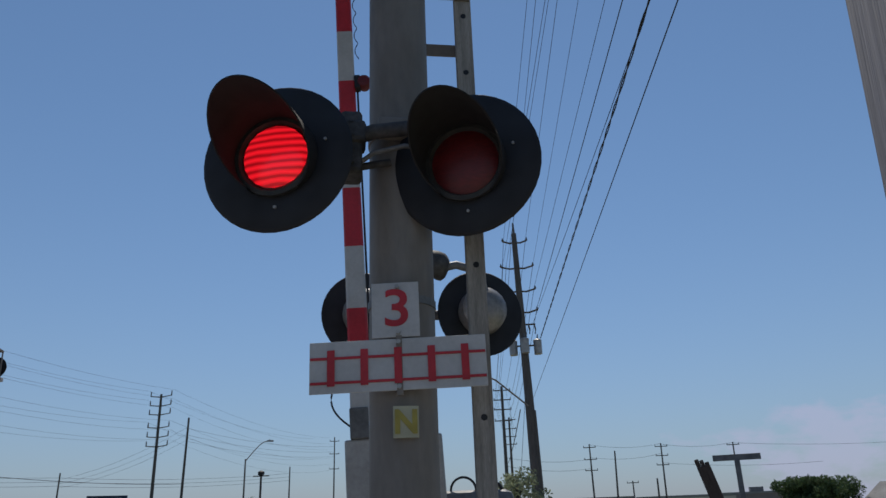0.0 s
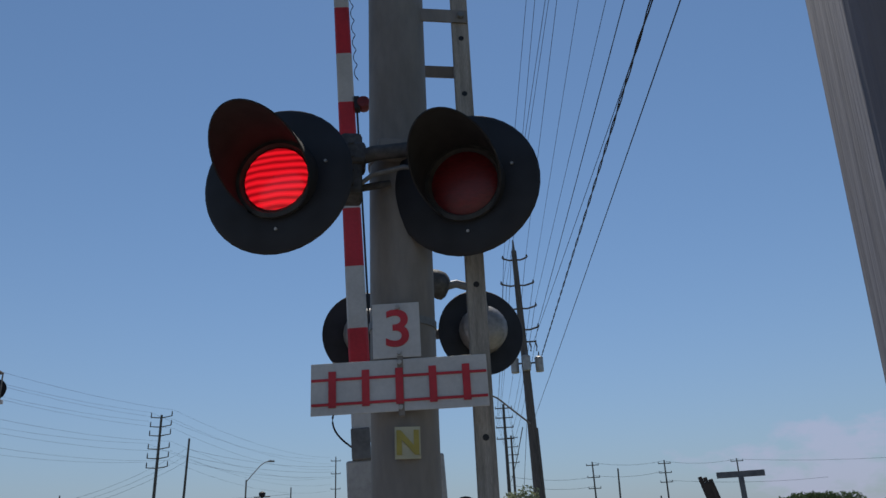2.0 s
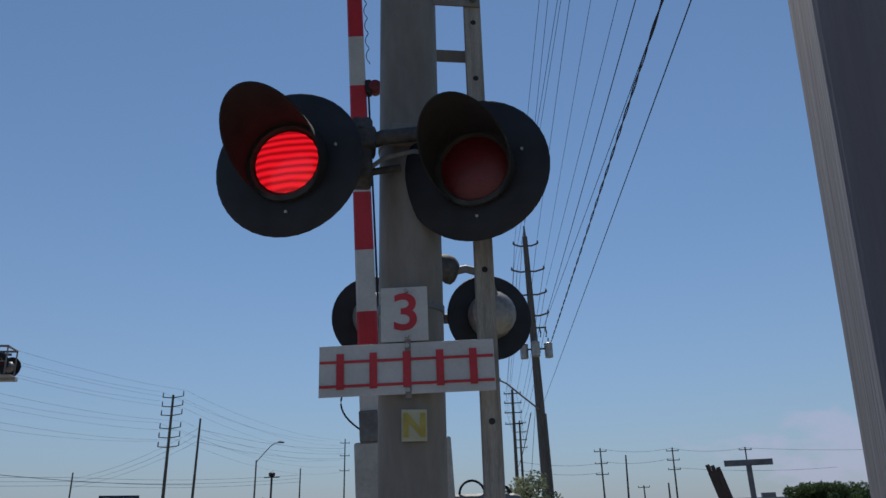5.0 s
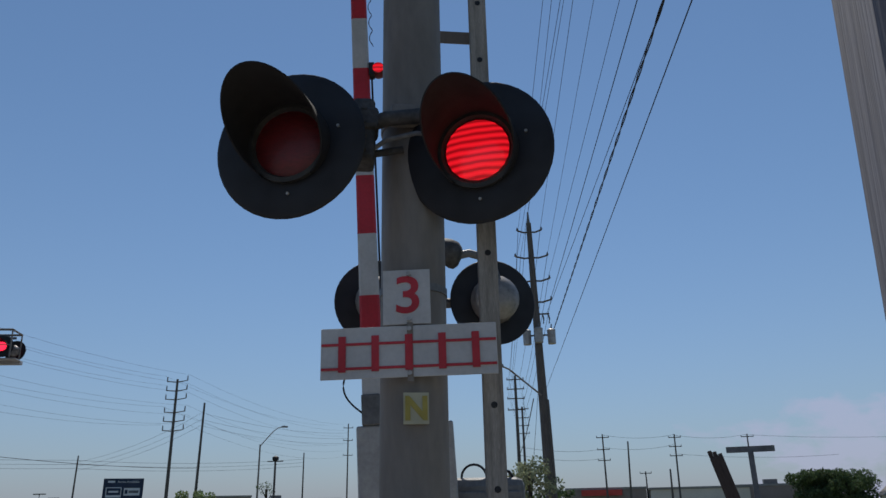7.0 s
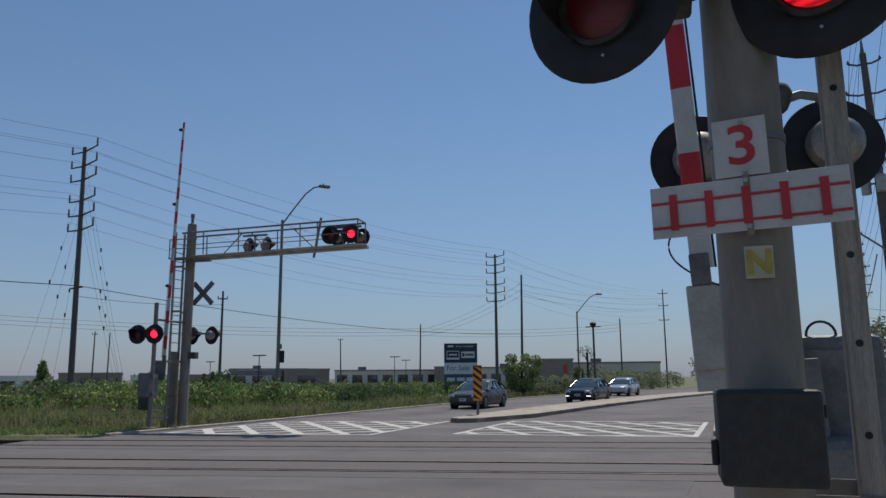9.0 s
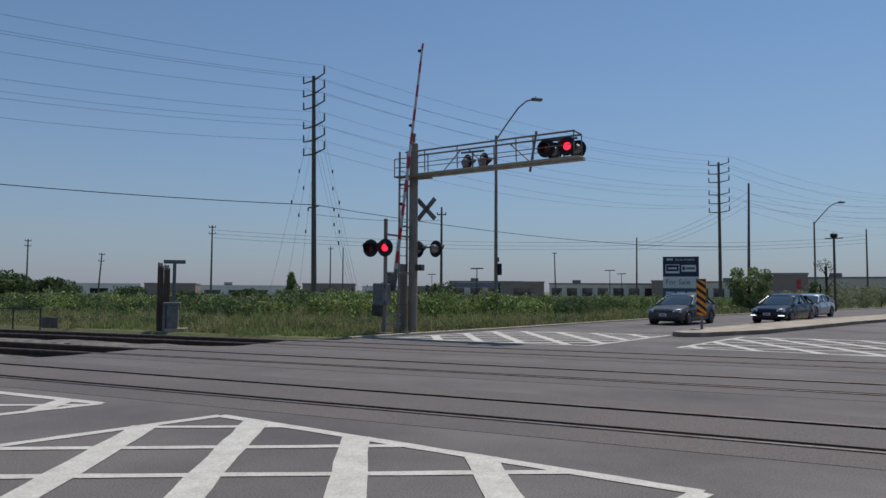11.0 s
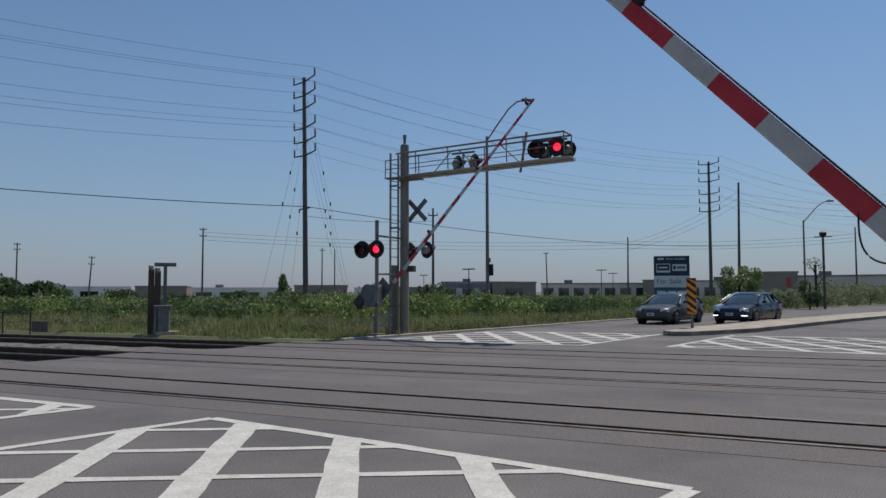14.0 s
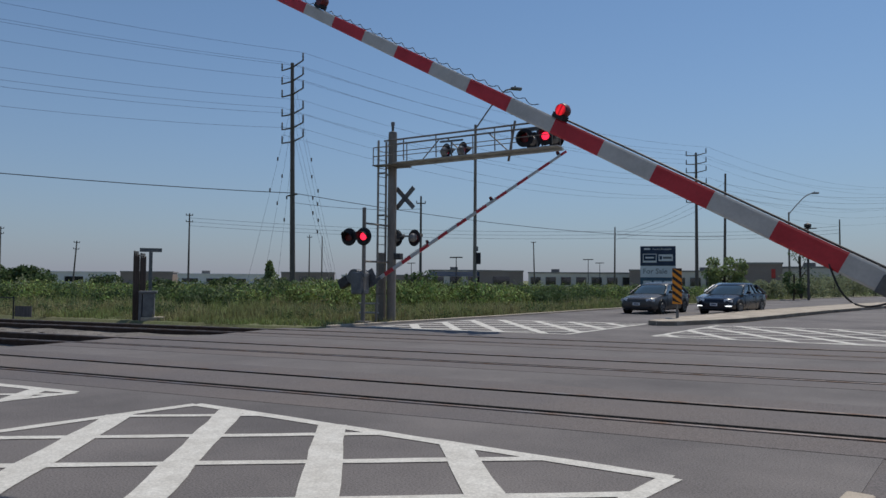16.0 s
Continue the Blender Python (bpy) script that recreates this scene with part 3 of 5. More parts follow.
def cantilever(name, m, label, near, pair_u, facing, arm_len, rise=0.0):
    """Signal mast with a ladder and a railed arm over the road. Local x runs along the tracks, -x over the road; -y looks at the traffic it serves."""
    t = thing(name, label, "signal mast", m)
    seg = 40 if near else 20
    part("mast", rodded((0, 0, 0.02), (0, 0, 6.76), 0.131 if near else 0.165, 0.129 if near else 0.155, seg=seg), GALV, t, "grey galvanised steel pipe", soft=True)
    part("base_plate", boxed(-0.28, -0.28, 0.0, 0.28, 0.28, 0.04, bevel=0.006), GALV, t)
    bm = turned(bmesh.new(), [(0.15, 6.75), (0.15, 6.82), (0.05, 6.86), (0.05, 7.06), (0.07, 7.08), (0.07, 7.19), (0.0, 7.21)], 16)
    part("mast_cap", bm, GREY, t, soft=True)
    for z in (3.0, 5.5, 6.3):
        part("clamp_band", strap(bmesh.new(), 0.130 if near else 0.164, z, 0.07), GALV, t)
    # crossarm with its pair of lamps
    zc = 2.815 if near else 3.0
    za = zc + (0.20 if near else 0.06)
    if near:
        bend = [(-0.21, -0.15, zc + 0.14), (-0.12, -0.20, zc + 0.15), (0.0, -0.215, zc + 0.16), (0.10, -0.20, zc + 0.19), (0.20, -0.15, zc + 0.20), (pair_u[1], -0.10, zc + 0.12)]
        part("crossarm", tube(bmesh.new(), bend, 0.031, 14), DARKCAST, t, "bent grey lamp pipe", soft=True)
        bend = [(-0.19, -0.15, zc + 0.02), (-0.12, -0.19, zc + 0.06), (0.0, -0.21, zc + 0.085), (0.10, -0.20, zc + 0.085), (pair_u[1] - 0.06, -0.12, zc + 0.06)]
        part("lamp_cable", tube(bmesh.new(), bend, 0.010, 8), GREY, t, soft=True)
        part("crossarm", rodded((pair_u[0], -0.13, zc + 0.06), (-0.2, -0.13, zc + 0.10), 0.034, seg=14), DARKCAST, t, soft=True)
    else:
        part("crossarm", rodded((pair_u[0] - 0.02, -0.16, za), (pair_u[1] + 0.02, -0.16, za), 0.032, seg=16), GREY, t, soft=True)
    bm = boxed(-0.255, -0.20, zc - 0.03, -0.165, -0.06, zc + 0.25, bevel=0.018)
    box(bm, -0.285, -0.22, zc + 0.10, -0.15, -0.08, zc + 0.20, bevel=0.02)
    for k in range(4):
        rod(bm, (-0.21, -0.20, zc + 0.01 + 0.06 * k), (-0.21, -0.225, zc + 0.01 + 0.06 * k), 0.011, seg=8)
    rod(bm, (-0.17, -0.14, zc + 0.02), (-0.05, -0.13, zc + 0.05), 0.016, seg=8)
    part("junction_fitting", bm, DARKCAST, t, "dark cast junction fitting")
    part("crossarm_clamp", boxed(-0.10, -0.16, za - 0.05, 0.06, -0.125, za + 0.05, bevel=0.01), GALV, t)
    for u, beat in zip(pair_u, ("L", "R")):
        signal_head(t, pose(u, -0.235, zc, facing[1], 0, facing[0] - (5 if near and beat == "R" else 0)), beat, seg, LIT if near else LITFAR)
    # ladder
    for k, v in enumerate((-0.04, 0.36)):
        part("ladder_stile", boxed(0.26 + 0.072 * k, v - 0.016, 0.25, 0.338 + 0.072 * k, v + 0.016, 6.5, bevel=0.004), FIBRE, t, "weathered ladder stile")
    z = 0.62
    while z < 6.4:
        part("ladder_rung", rodded((0.299, -0.058, z), (0.371, 0.378, z), 0.013, seg=8), BLACK if near else GALV, t)
        z += 0.305
    for z in (1.0, 3.79, 5.3):
        part("ladder_bracket", boxed(0.02, -0.066, z - 0.035, 0.332, -0.058, z + 0.035), GALV, t)
        part("ladder_bracket", boxed(0.05, 0.378, z - 0.035, 0.40, 0.386, z + 0.035), GALV, t)
        part("bracket_bolt", rodded((0.299, -0.065, z), (0.299, -0.085, z), 0.016, seg=6), GREY, t)
    # arm with a walkway rail
    z0, z1 = 5.54, 6.40
    up = pose(0, 0, z0, 0, rise, 0) @ pose(0, 0, -z0)
    part("arm_beam", boxed(-arm_len, -0.10, z0 if not near else z0 - 0.02, -0.10, 0.10, z0 + (0.14 if near else 0.10), bevel=0.01), GALV if near else PALE, t, m=up)
    part("walkway", boxed(-arm_len, 0.11, z0 + 0.075, -0.3, 0.62 if near else 0.48, z0 + 0.10), GALV if near else PALE, t, m=up)
    for v in (-0.1, 0.60):
        part("top_rail", rodded((-arm_len + 0.12, v, z1), (-0.05, v, z1), 0.032, seg=8), GALV, t, m=up)
        part("mid_rail", rodded((-arm_len + 0.12, v, z1 - 0.42), (-0.15, v, z1 - 0.42), 0.015, seg=8), GALV, t, m=up)
        for u in (-0.55, -0.85, -2.15, -4.35, -4.95, -arm_len + 0.12) if v > 0 else (-0.55, -3.2, -arm_len + 0.12):
            part("rail_post", rodded((u, v, z0 + 0.1), (u, v, z1), 0.02, seg=6), GALV, t, m=up)
    part("rail_post", rodded((-arm_len + 0.12, -0.1, z1), (-arm_len + 0.12, 0.6, z1), 0.03, seg=6), GALV, t, m=up)
    for u in (-1.1, -3.0, -4.6):
        part("arm_brace", rodded((u, -0.1, z0 + 0.1), (u - 0.8 * (1 if u > -3 else -1), -0.1, z1), 0.022, seg=6), GALV, t, m=up)
    for u in (-0.35, 0.5):
        part("platform_post", rodded((u, 0.5, z0 + 0.05), (u, 0.5, z0 + 0.68), 0.018, seg=6), GALV, t)
    for z in (z0 + 0.36, z0 + 0.68):
        part("platform_rail", rodded((-0.35, 0.5, z), (0.5, 0.5, z), 0.018, seg=6), GALV, t)
    part("platform", boxed(-0.35, 0.14, z0 + 0.02, 0.52, 0.52, z0 + 0.06), GALV, t)
    part("arm_plate", boxed(-0.75, -0.12, z0 - 0.03, 0.22, 0.12, z0 + 0.0), GALV, t)
    return t


def arm_pair(t, u, v, z, turn, seg, lit, apart=0.40):
    part("light_bracket", boxed(u - 0.45, -0.03 + v, z + 0.30, u + 0.45, 0.03 + v, z + 0.36), GREY, t)
    part("light_hanger", rodded((u, v, z - 0.35), (u, v, z + 0.34), 0.03, seg=8), GREY, t)
    s = 1 if abs(turn) < 90 else -1
    for du, beat in ((-apart * s, "L"), (apart * s, "R")):
        signal_head(t, pose(u + du, v - 0.2 * s, z, 0, 0, turn), beat, seg, lit)


NEAR = pose(-0.204, 2.95, 0.1, 0, 0, 8)
near_mast = cantilever("crossing_signal_mast", NEAR, "grey steel crossing mast with paired red lamps and ladder", True, (-0.494, 0.245), (-18, 3), 6.45)
FAR = pose(-18.6, 19.04, 0.0, 0, 0, 191)
far_mast = cantilever("cantilever_signal_mast", FAR, "grey steel mast with a railed light cantilever over the lanes", False, (-0.80, -0.06), (-14, 0), 6.45, 1.1)
arm_pair(far_mast, -5.60, 0.05, 6.12, 186, 20, LITFAR, 0.36)
arm_pair(far_mast, -5.72, -0.1, 6.10, -10, 20, LITFAR)
arm_pair(far_mast, -2.36, -0.1, 6.0, -28, 20, LITFAR, 0.33)
arm_pair(near_mast, -6.0, -0.1, 5.93, -6, 20, LITFAR)
# crossed boards seen from behind on the far mast
for a in (45, -45):
    part("crossbuck_board", boxed(-0.52, -0.012, -0.085, 0.52, 0.012, 0.085), GREY, far_mast, "grey back of a crossed board", pose(-0.42, -0.2, 4.44, 0, a, 0))
for z in (2.12, 3.42):
    part("tie_pipe", rodded((0.05, 0.12, z), (0.05, 1.60, z), 0.035, seg=10), GALV, far_mast, "pipe bracing the mast to the gate post")
part("relay_box", boxed(-0.42, -0.12, 2.22, -0.17, 0.12, 2.44, bevel=0.02), DARKCAST, far_mast, "small dark steel box on the mast")
part("side_post", boxed(0.20, 0.05, 0.05, 0.46, 0.2, 2.45, bevel=0.02), GALV, far_mast, "square steel stub beside the mast")
part("arm_number_board", boxed(-0.04, -0.012, -0.68, 0.04, 0.012, 0.68), GALV, far_mast, "slanted grey bar", pose(-4.62, -0.14, 6.14, 0, -10, 0))

# plates on the near mast
SF = -0.152
SIGN = pose(0.0, -0.012, 2.022, 0, -0.8, -9) @ pose(0, 0, -2.0125)
sign = part("track_sign", boxed(-0.333, SF - 0.006, 1.917, 0.318, SF, 2.108, bevel=0.002), SHEET, near_mast, "white board with red rails and ties", SIGN)
for z in (1.955, 2.045):
    part("sign_rail", boxed(-0.330, SF - 0.010, z - 0.0048, 0.315, SF - 0.0065, z + 0.0048), REDSHEET, sign)
for u in (-0.253, -0.130, -0.006, 0.117, 0.240):
    part("sign_tie", boxed(u - 0.014, SF - 0.0115, 1.942, u + 0.014, SF - 0.0105, 2.075), REDSHEET, sign)
plate = part("number_plate", boxed(-0.101, SF - 0.006, 2.114, 0.078, SF, 2.326, bevel=0.002), SHEET, near_mast, "white plate with a red figure", SIGN)
letters("3", 0.215, REDSHEET, plate, pose(-0.006, SF - 0.008, 2.219, 90) @ Matrix.Diagonal((1.06, 0.93, 1, 1)), "red_numeral", bold=0.0025)
for z in (2.132, 2.308, 1.93, 2.095):
    part("plate_bolt", rodded((-0.003, SF - 0.006, z), (-0.003, SF - 0.020, z), 0.009, seg=6), PALE, near_mast, m=SIGN)
part("sign_strap", boxed(-0.012, SF - 0.0085, 1.90, 0.010, SF + 0.004, 2.12), GALV, near_mast, m=SIGN)
npl = part("letter_plate", boxed(-0.05, SF - 0.002, 1.76, 0.042, SF + 0.012, 1.872), PALEYELLOW, near_mast, "faded yellow plate with a letter")
letters("N", 0.115, YELLOW, npl, pose(-0.004, SF - 0.004, 1.812, 90), "letter", bold=0.004)
part("clamp_band", strap(bmesh.new(), 0.130, 2.27, 0.03), GREY, near_mast)
bx = part("control_box", boxed(-0.185, -0.36, 1.09, 0.122, -0.128, 1.385, bevel=0.014), BOX, near_mast, "dark painted steel box strapped to the mast")
part("hasp", boxed(-0.208, -0.33, 1.15, -0.186, -0.30, 1.23, bevel=0.006), BLACK, bx)
part("hinge", rodded((0.125, -0.33, 1.30), (0.125, -0.33, 1.34), 0.008, seg=8), BLACK, bx)
part("box_strap", strap(bmesh.new(), 0.131, 1.20, 0.05), GALV, near_mast)


# ---- crossing gates ----
def gate(name, m, label, near, discs, facing, pu):
    """Gate post with its machine, lamps and a pivoted arm. Local -x is over the road; the arm turns about local y at the pivot."""
    t = thing(name, label, "crossing gate", m)
    seg = 28 if near else 16
    part("post", rodded((pu, 0.12, 0.0), (pu, 0.12, 3.85 if not near else 3.2), 0.065, seg=seg), GALV, t, soft=True)
    part("base_plate", boxed(pu - 0.2, -0.08, 0, pu + 0.2, 0.32, 0.05, bevel=0.01), GALV, t)
    part("post_cap", turned(bmesh.new(), [(0.07, 3.79), (0.07, 3.83), (0.0, 3.86)], 16, pose(pu, 0.12, 0.05 if not near else -0.6)), GREY, t)
    part("gate_machine", boxed(-0.03, -0.17, 0.95, 0.42, 0.30, 1.70, bevel=0.05), GREY, t, "grey cast gate machine housing")
    part("machine_lid", boxed(0.0, -0.19, 1.02, 0.39, -0.171, 1.62, bevel=0.008), GREY, t)
    part("machine_clamp", boxed(-0.11, 0.02, 0.98, 0.0, 0.22, 1.10, bevel=0.01), GREY, t)
    part("machine_clamp", boxed(-0.11, 0.02, 1.52, 0.0, 0.22, 1.64, bevel=0.01), GREY, t)
    bm = bmesh.new()
    tube(bm, [(0.12 + 0.075 * math.cos(a), -0.12, 1.70 + 0.075 * math.sin(a)) for a in (math.pi * (1 - i / 10) for i in range(11))], 0.008)
    tube(bm, [(0.25, -0.1, 1.70), (0.27, -0.12, 1.735), (0.30, -0.12, 1.74), (0.33, -0.12, 1.73), (0.36, -0.1, 1.69)], 0.010)
    part("machine_cable", bm, BLACK, t, soft=True)
    part("crossarm", rodded((discs[0], 0.27 if near else 0.12, 2.88), (discs[1], 0.27 if near else 0.12, 2.88), 0.036, seg=12), GREY, t, soft=True)
    for u, beat in zip(discs, "RL"):
        signal_head(t, pose(u, 0.12 + (0.12 if facing[0] > 90 else -0.12), 2.88 if near else 2.90, 0, 0, facing[0]), beat if not near else "", 40 if near else 20, LITFAR)
    if near:
        part("lamp_fitting", turned(bmesh.new(), [(0.0, -0.07), (0.10, -0.07), (0.115, -0.05), (0.11, -0.02), (0.075, 0.03), (0.04, 0.06), (0.0, 0.065)], 20, pose(0.035, 0.05, 3.19, 0, 72, -30)), DARKCAST, t, "small dark bell fitting on a bent conduit", soft=True)
        part("fitting_conduit", tube(bmesh.new(), [(0.08, 0.06, 3.16), (0.15, 0.06, 3.175), (0.24, 0.07, 3.15), (0.32, 0.10, 3.07), (0.36, 0.12, 2.95)], 0.028, 10), GREY, t, soft=True)
    arm = part("gate_arm_mount", boxed(-0.535, -0.30, 0.02, 0.03, -0.262, 0.50, bevel=0.012), PALE if near else GREY, t, "pale steel arm mount that turns on the pivot")
    part("pivot_shaft", rodded((0, -0.31, 0), (0, 0.0, 0), 0.055, seg=16), GREY, arm)
    part("mount_plate", boxed(-0.535, -0.262, -0.10, 0.03, -0.255, 0.30, bevel=0.002), PALE if near else GREY, arm)
    part("arm_socket", boxed(-0.50, -0.315, 0.50, -0.39, -0.245, 0.68, bevel=0.008), GREY, arm)
    part("counterweight", boxed(0.04, -0.40, -0.85, 0.34, -0.20, -0.36, bevel=0.06), GREY, arm)
    if not near:
        part("counterweight", rodded((0.10, -0.44, -0.28), (0.10, -0.16, -0.28), 0.27, seg=20), GREY, arm, "round grey counterweight")
        part("counterweight", boxed(0.0, -0.42, -1.05, 0.36, -0.18, -0.60, bevel=0.05), DARKCAST, arm, "dark counterweight block")
    part("counter_arm", boxed(-0.02, -0.31, -0.45, 0.10, -0.27, 0.05, bevel=0.01), GREY, arm)
    L0, L1, w = 0.60, 9.75 if near else 8.4, 0.064
    cut = [0.60] + [0.878 + 0.407 * i for i in range(22)]
    bands = []
    for i, a in enumerate(cut):
        b = cut[i + 1] if i + 1 < len(cut) else L1
        if a >= L1:
            break
        k0, k1 = 1 - 0.45 * (a - L0) / (L1 - L0), 1 - 0.45 * (min(b, L1) - L0) / (L1 - L0)
        bm = bmesh.new()
        ring = [[bm.verts.new((-0.431 + sx * w * k, -0.28 + sy * 0.024 * (0.6 + 0.4 * k), z)) for sx, sy in ((-1, -0.6), (-0.8, -1), (0.8, -1), (1, -0.6), (1, 0.6), (0.8, 1), (-0.8, 1), (-1, 0.6))] for z, k in ((a, k0), (min(b, L1), k1))]
        for j in range(8):
            bm.faces.new((ring[0][j], ring[0][(j + 1) % 8], ring[1][(j + 1) % 8], ring[1][j]))
        bm.faces.new(ring[0][::-1])
        bm.faces.new(ring[1])
        bmesh.ops.recalc_face_normals(bm, faces=bm.faces)
        red = i % 2 == 1
        part("arm_band", bm, REDSHEET if red else SHEET, arm, "red reflective band" if red else "white reflective band")
    for z in (2.90, 5.6, L1 - 0.25):
        part("lamp_bracket", boxed(-0.378, -0.315, z - 0.05, -0.338, -0.245, z + 0.05, bevel=0.006), BLACK, arm)
        part("arm_lamp", turned(bmesh.new(), [(0.0, -0.045), (0.042, -0.04), (0.05, -0.02), (0.05, 0.02), (0.042, 0.04), (0.0, 0.045)], 20, pose(-0.312, -0.28, z, 90)), LENS, arm, "small red arm lamp", soft=True)
        if near and z < 4:
            g = part("lit_arm_lens", turned(bmesh.new(), [(0.044, 0.022), (0.038, 0.036), (0.0, 0.042)], 20, pose(0, 0, 0, 90)), LIT, arm, "lit red arm lamp", soft=True)
            g["rest"] = (-0.312, -0.28, z)
    # coiled cable along the arm's upper edge
    bm = bmesh.new()
    tube(bm, [(-0.431 + w * 1.02 + 0.006, -0.255, z) for z in (0.6, 1.4, 2.2, 2.95)], 0.007)
    n = 330
    tube(bm, [(-0.352 - 0.045 * (i / n) + 0.012 * math.cos(i * 0.9), -0.28 + 0.012 * math.sin(i * 0.9), 3.10 + (L1 - 3.6) * i / n) for i in range(n)], 0.0035, 4)
    part("arm_cable", bm, BLACK, arm)
    if near:
        loop = [(-0.47 - 0.15 * math.sin(math.pi * k / 20) + 0.17 * (k / 20) ** 3, -0.30, 0.94 - 0.48 * k / 20) for k in range(21)]
        bm = tube(bmesh.new(), loop, 0.0055, 8)
        part("arm_lead", bm, BLACK, arm, soft=True)
    return t, arm


near_gate, near_arm = gate("crossing_gate", pose(-0.0885, 4.803, 0.05, 0, 0, 4), "crossing gate with a red and white striped arm", True, (-0.47, 0.32), (190, 0), -0.12)
far_gate, far_arm = gate("crossing_gate", pose(-18.27, 17.45, 0.05, 0, 0, 187), "far crossing gate with a thin striped arm", False, (-0.08, 0.56), (189, 0), 0)
PIVOT = 1.526


# ---- post at the camera's side ----
# a leaning plank post: its narrow side looks at the road, its broad side at the camera
face = Vector((-0.365, -0.931, 0)).normalized()
rise = Vector((0.0316, -0.0403, 1)).normalized()
face = (face - rise * face.dot(rise)).normalized()
side = rise.cross(face)
turn = Matrix.Identity(4)
for k, v in enumerate((face, side, rise)):
    turn[0][k], turn[1][k], turn[2][k] = v
p = thing("timber_post", "leaning weathered grey timber post close to the kerb", "timber post", Matrix.Translation((0.042, 0.357, 0.1)) @ turn)
part("post_shaft", boxed(0, 0, 0, 0.060, 0.165, 4.2, bevel=0.003), NEARPOLE, p)
part("post_top", boxed(-0.004, -0.004, 4.202, 0.064, 0.169, 4.23, bevel=0.003), GALV, p, "thin metal cap")


# ---- vegetation ----
def leaf_cloud(rng, spots, size, name, mat, label="", parent=None, category="", squash=1.0):
    """Leaves as small bent quads. spots: (centre, radii, count); the leaves sit mostly near the clump's skin."""
    vs, fs = [], []
    for (cx, cy, cz), (rx, ry, rz), n in spots:
        d = rng.normal(size=(n, 3))
        d /= np.linalg.norm(d, axis=1)[:, None]
        k = rng.uniform(0.45, 1.0, n) ** 0.5
        p = np.array((cx, cy, cz)) + d * np.array((rx, ry, rz)) * k[:, None]
        a = rng.normal(size=(n, 3))
        a /= np.linalg.norm(a, axis=1)[:, None]
        b = np.cross(a, d + rng.normal(scale=0.6, size=(n, 3)))
        b /= np.linalg.norm(b, axis=1)[:, None] + 1e-6
        L = (size * rng.uniform(0.6, 1.4, n))[:, None]
        W = L * 0.42
        base = len(vs)
        quad = np.stack([p - a * L, p - b * W, p + a * L, p + b * W], 1).reshape(-1, 3)
        vs.extend(quad.tolist())
        fs.extend([(base + 4 * i, base + 4 * i + 1, base + 4 * i + 2, base + 4 * i + 3) for i in range(n)])
    me = bpy.data.meshes.new(name)
    me.from_pydata(vs, [], fs)
    me.materials.append(mat)
    ob = new(name, me)
    if parent is not None:
        ob.parent = parent
        return tagged(ob, label)
    return tagged(ob, label, category, kind="stuff")


def tuft_field(rng, pts, heights, name, mat, label, blades=6, width=0.012):
    vs, fs = [], []
    for (x, y, z), h in zip(pts, heights):
        for _ in range(blades):
            a = rng.uniform(0, 6.283)
            lean = rng.uniform(0.05, 0.5) * h
            bx, by = x + rng.normal() * 0.09, y + rng.normal() * 0.09
            w = width * rng.uniform(0.7, 1.6)
            hh = h * rng.uniform(0.5, 1.1)
            b = len(vs)
            ca, sa = math.cos(a), math.sin(a)
            vs += [(bx - w * sa, by + w * ca, z), (bx + w * sa, by - w * ca, z), (bx + lean * 0.35 * ca - 0.7 * w * sa, by + lean * 0.35 * sa + 0.7 * w * ca, z + hh * 0.6), (bx + lean * 0.35 * ca + 0.7 * w * sa, by + lean * 0.35 * sa - 0.7 * w * ca, z + hh * 0.6), (bx + lean * ca, by + lean * sa, z + hh)]
            fs += [(b, b + 1, b + 3, b + 2), (b + 2, b + 3, b + 4)]
    me = bpy.data.meshes.new(name)
    me.from_pydata(vs, [], fs)
    me.materials.append(mat)
    return tagged(new(name, me), label, "grass", kind="stuff")


def tn(x, y):
    """A place's offset across the tracks."""
    return x * TN.x + y * TN.y


def wave(x, y, k):
    return noise.noise(Vector((x * k, y * k, 3.7)))


rng = np.random.default_rng(5)


def west_verge(x, y):
    return x < (edge_at(y, 0) if 15 < y < 400 else -17.8) - 0.35 and tn(x, y) > 20.5 + 0.5 * wave(x, y, 0.5)


def scrub_here(x, y):
    e = edge_at(y, 0) if 15 < y < 400 else -17.8
    return x < e - 5.0 - 1.6 * wave(x, y, 0.16) - (2.5 if y < 30 else 0) and tn(x, y) > 29.5 + 2.0 * wave(x, y, 0.13)


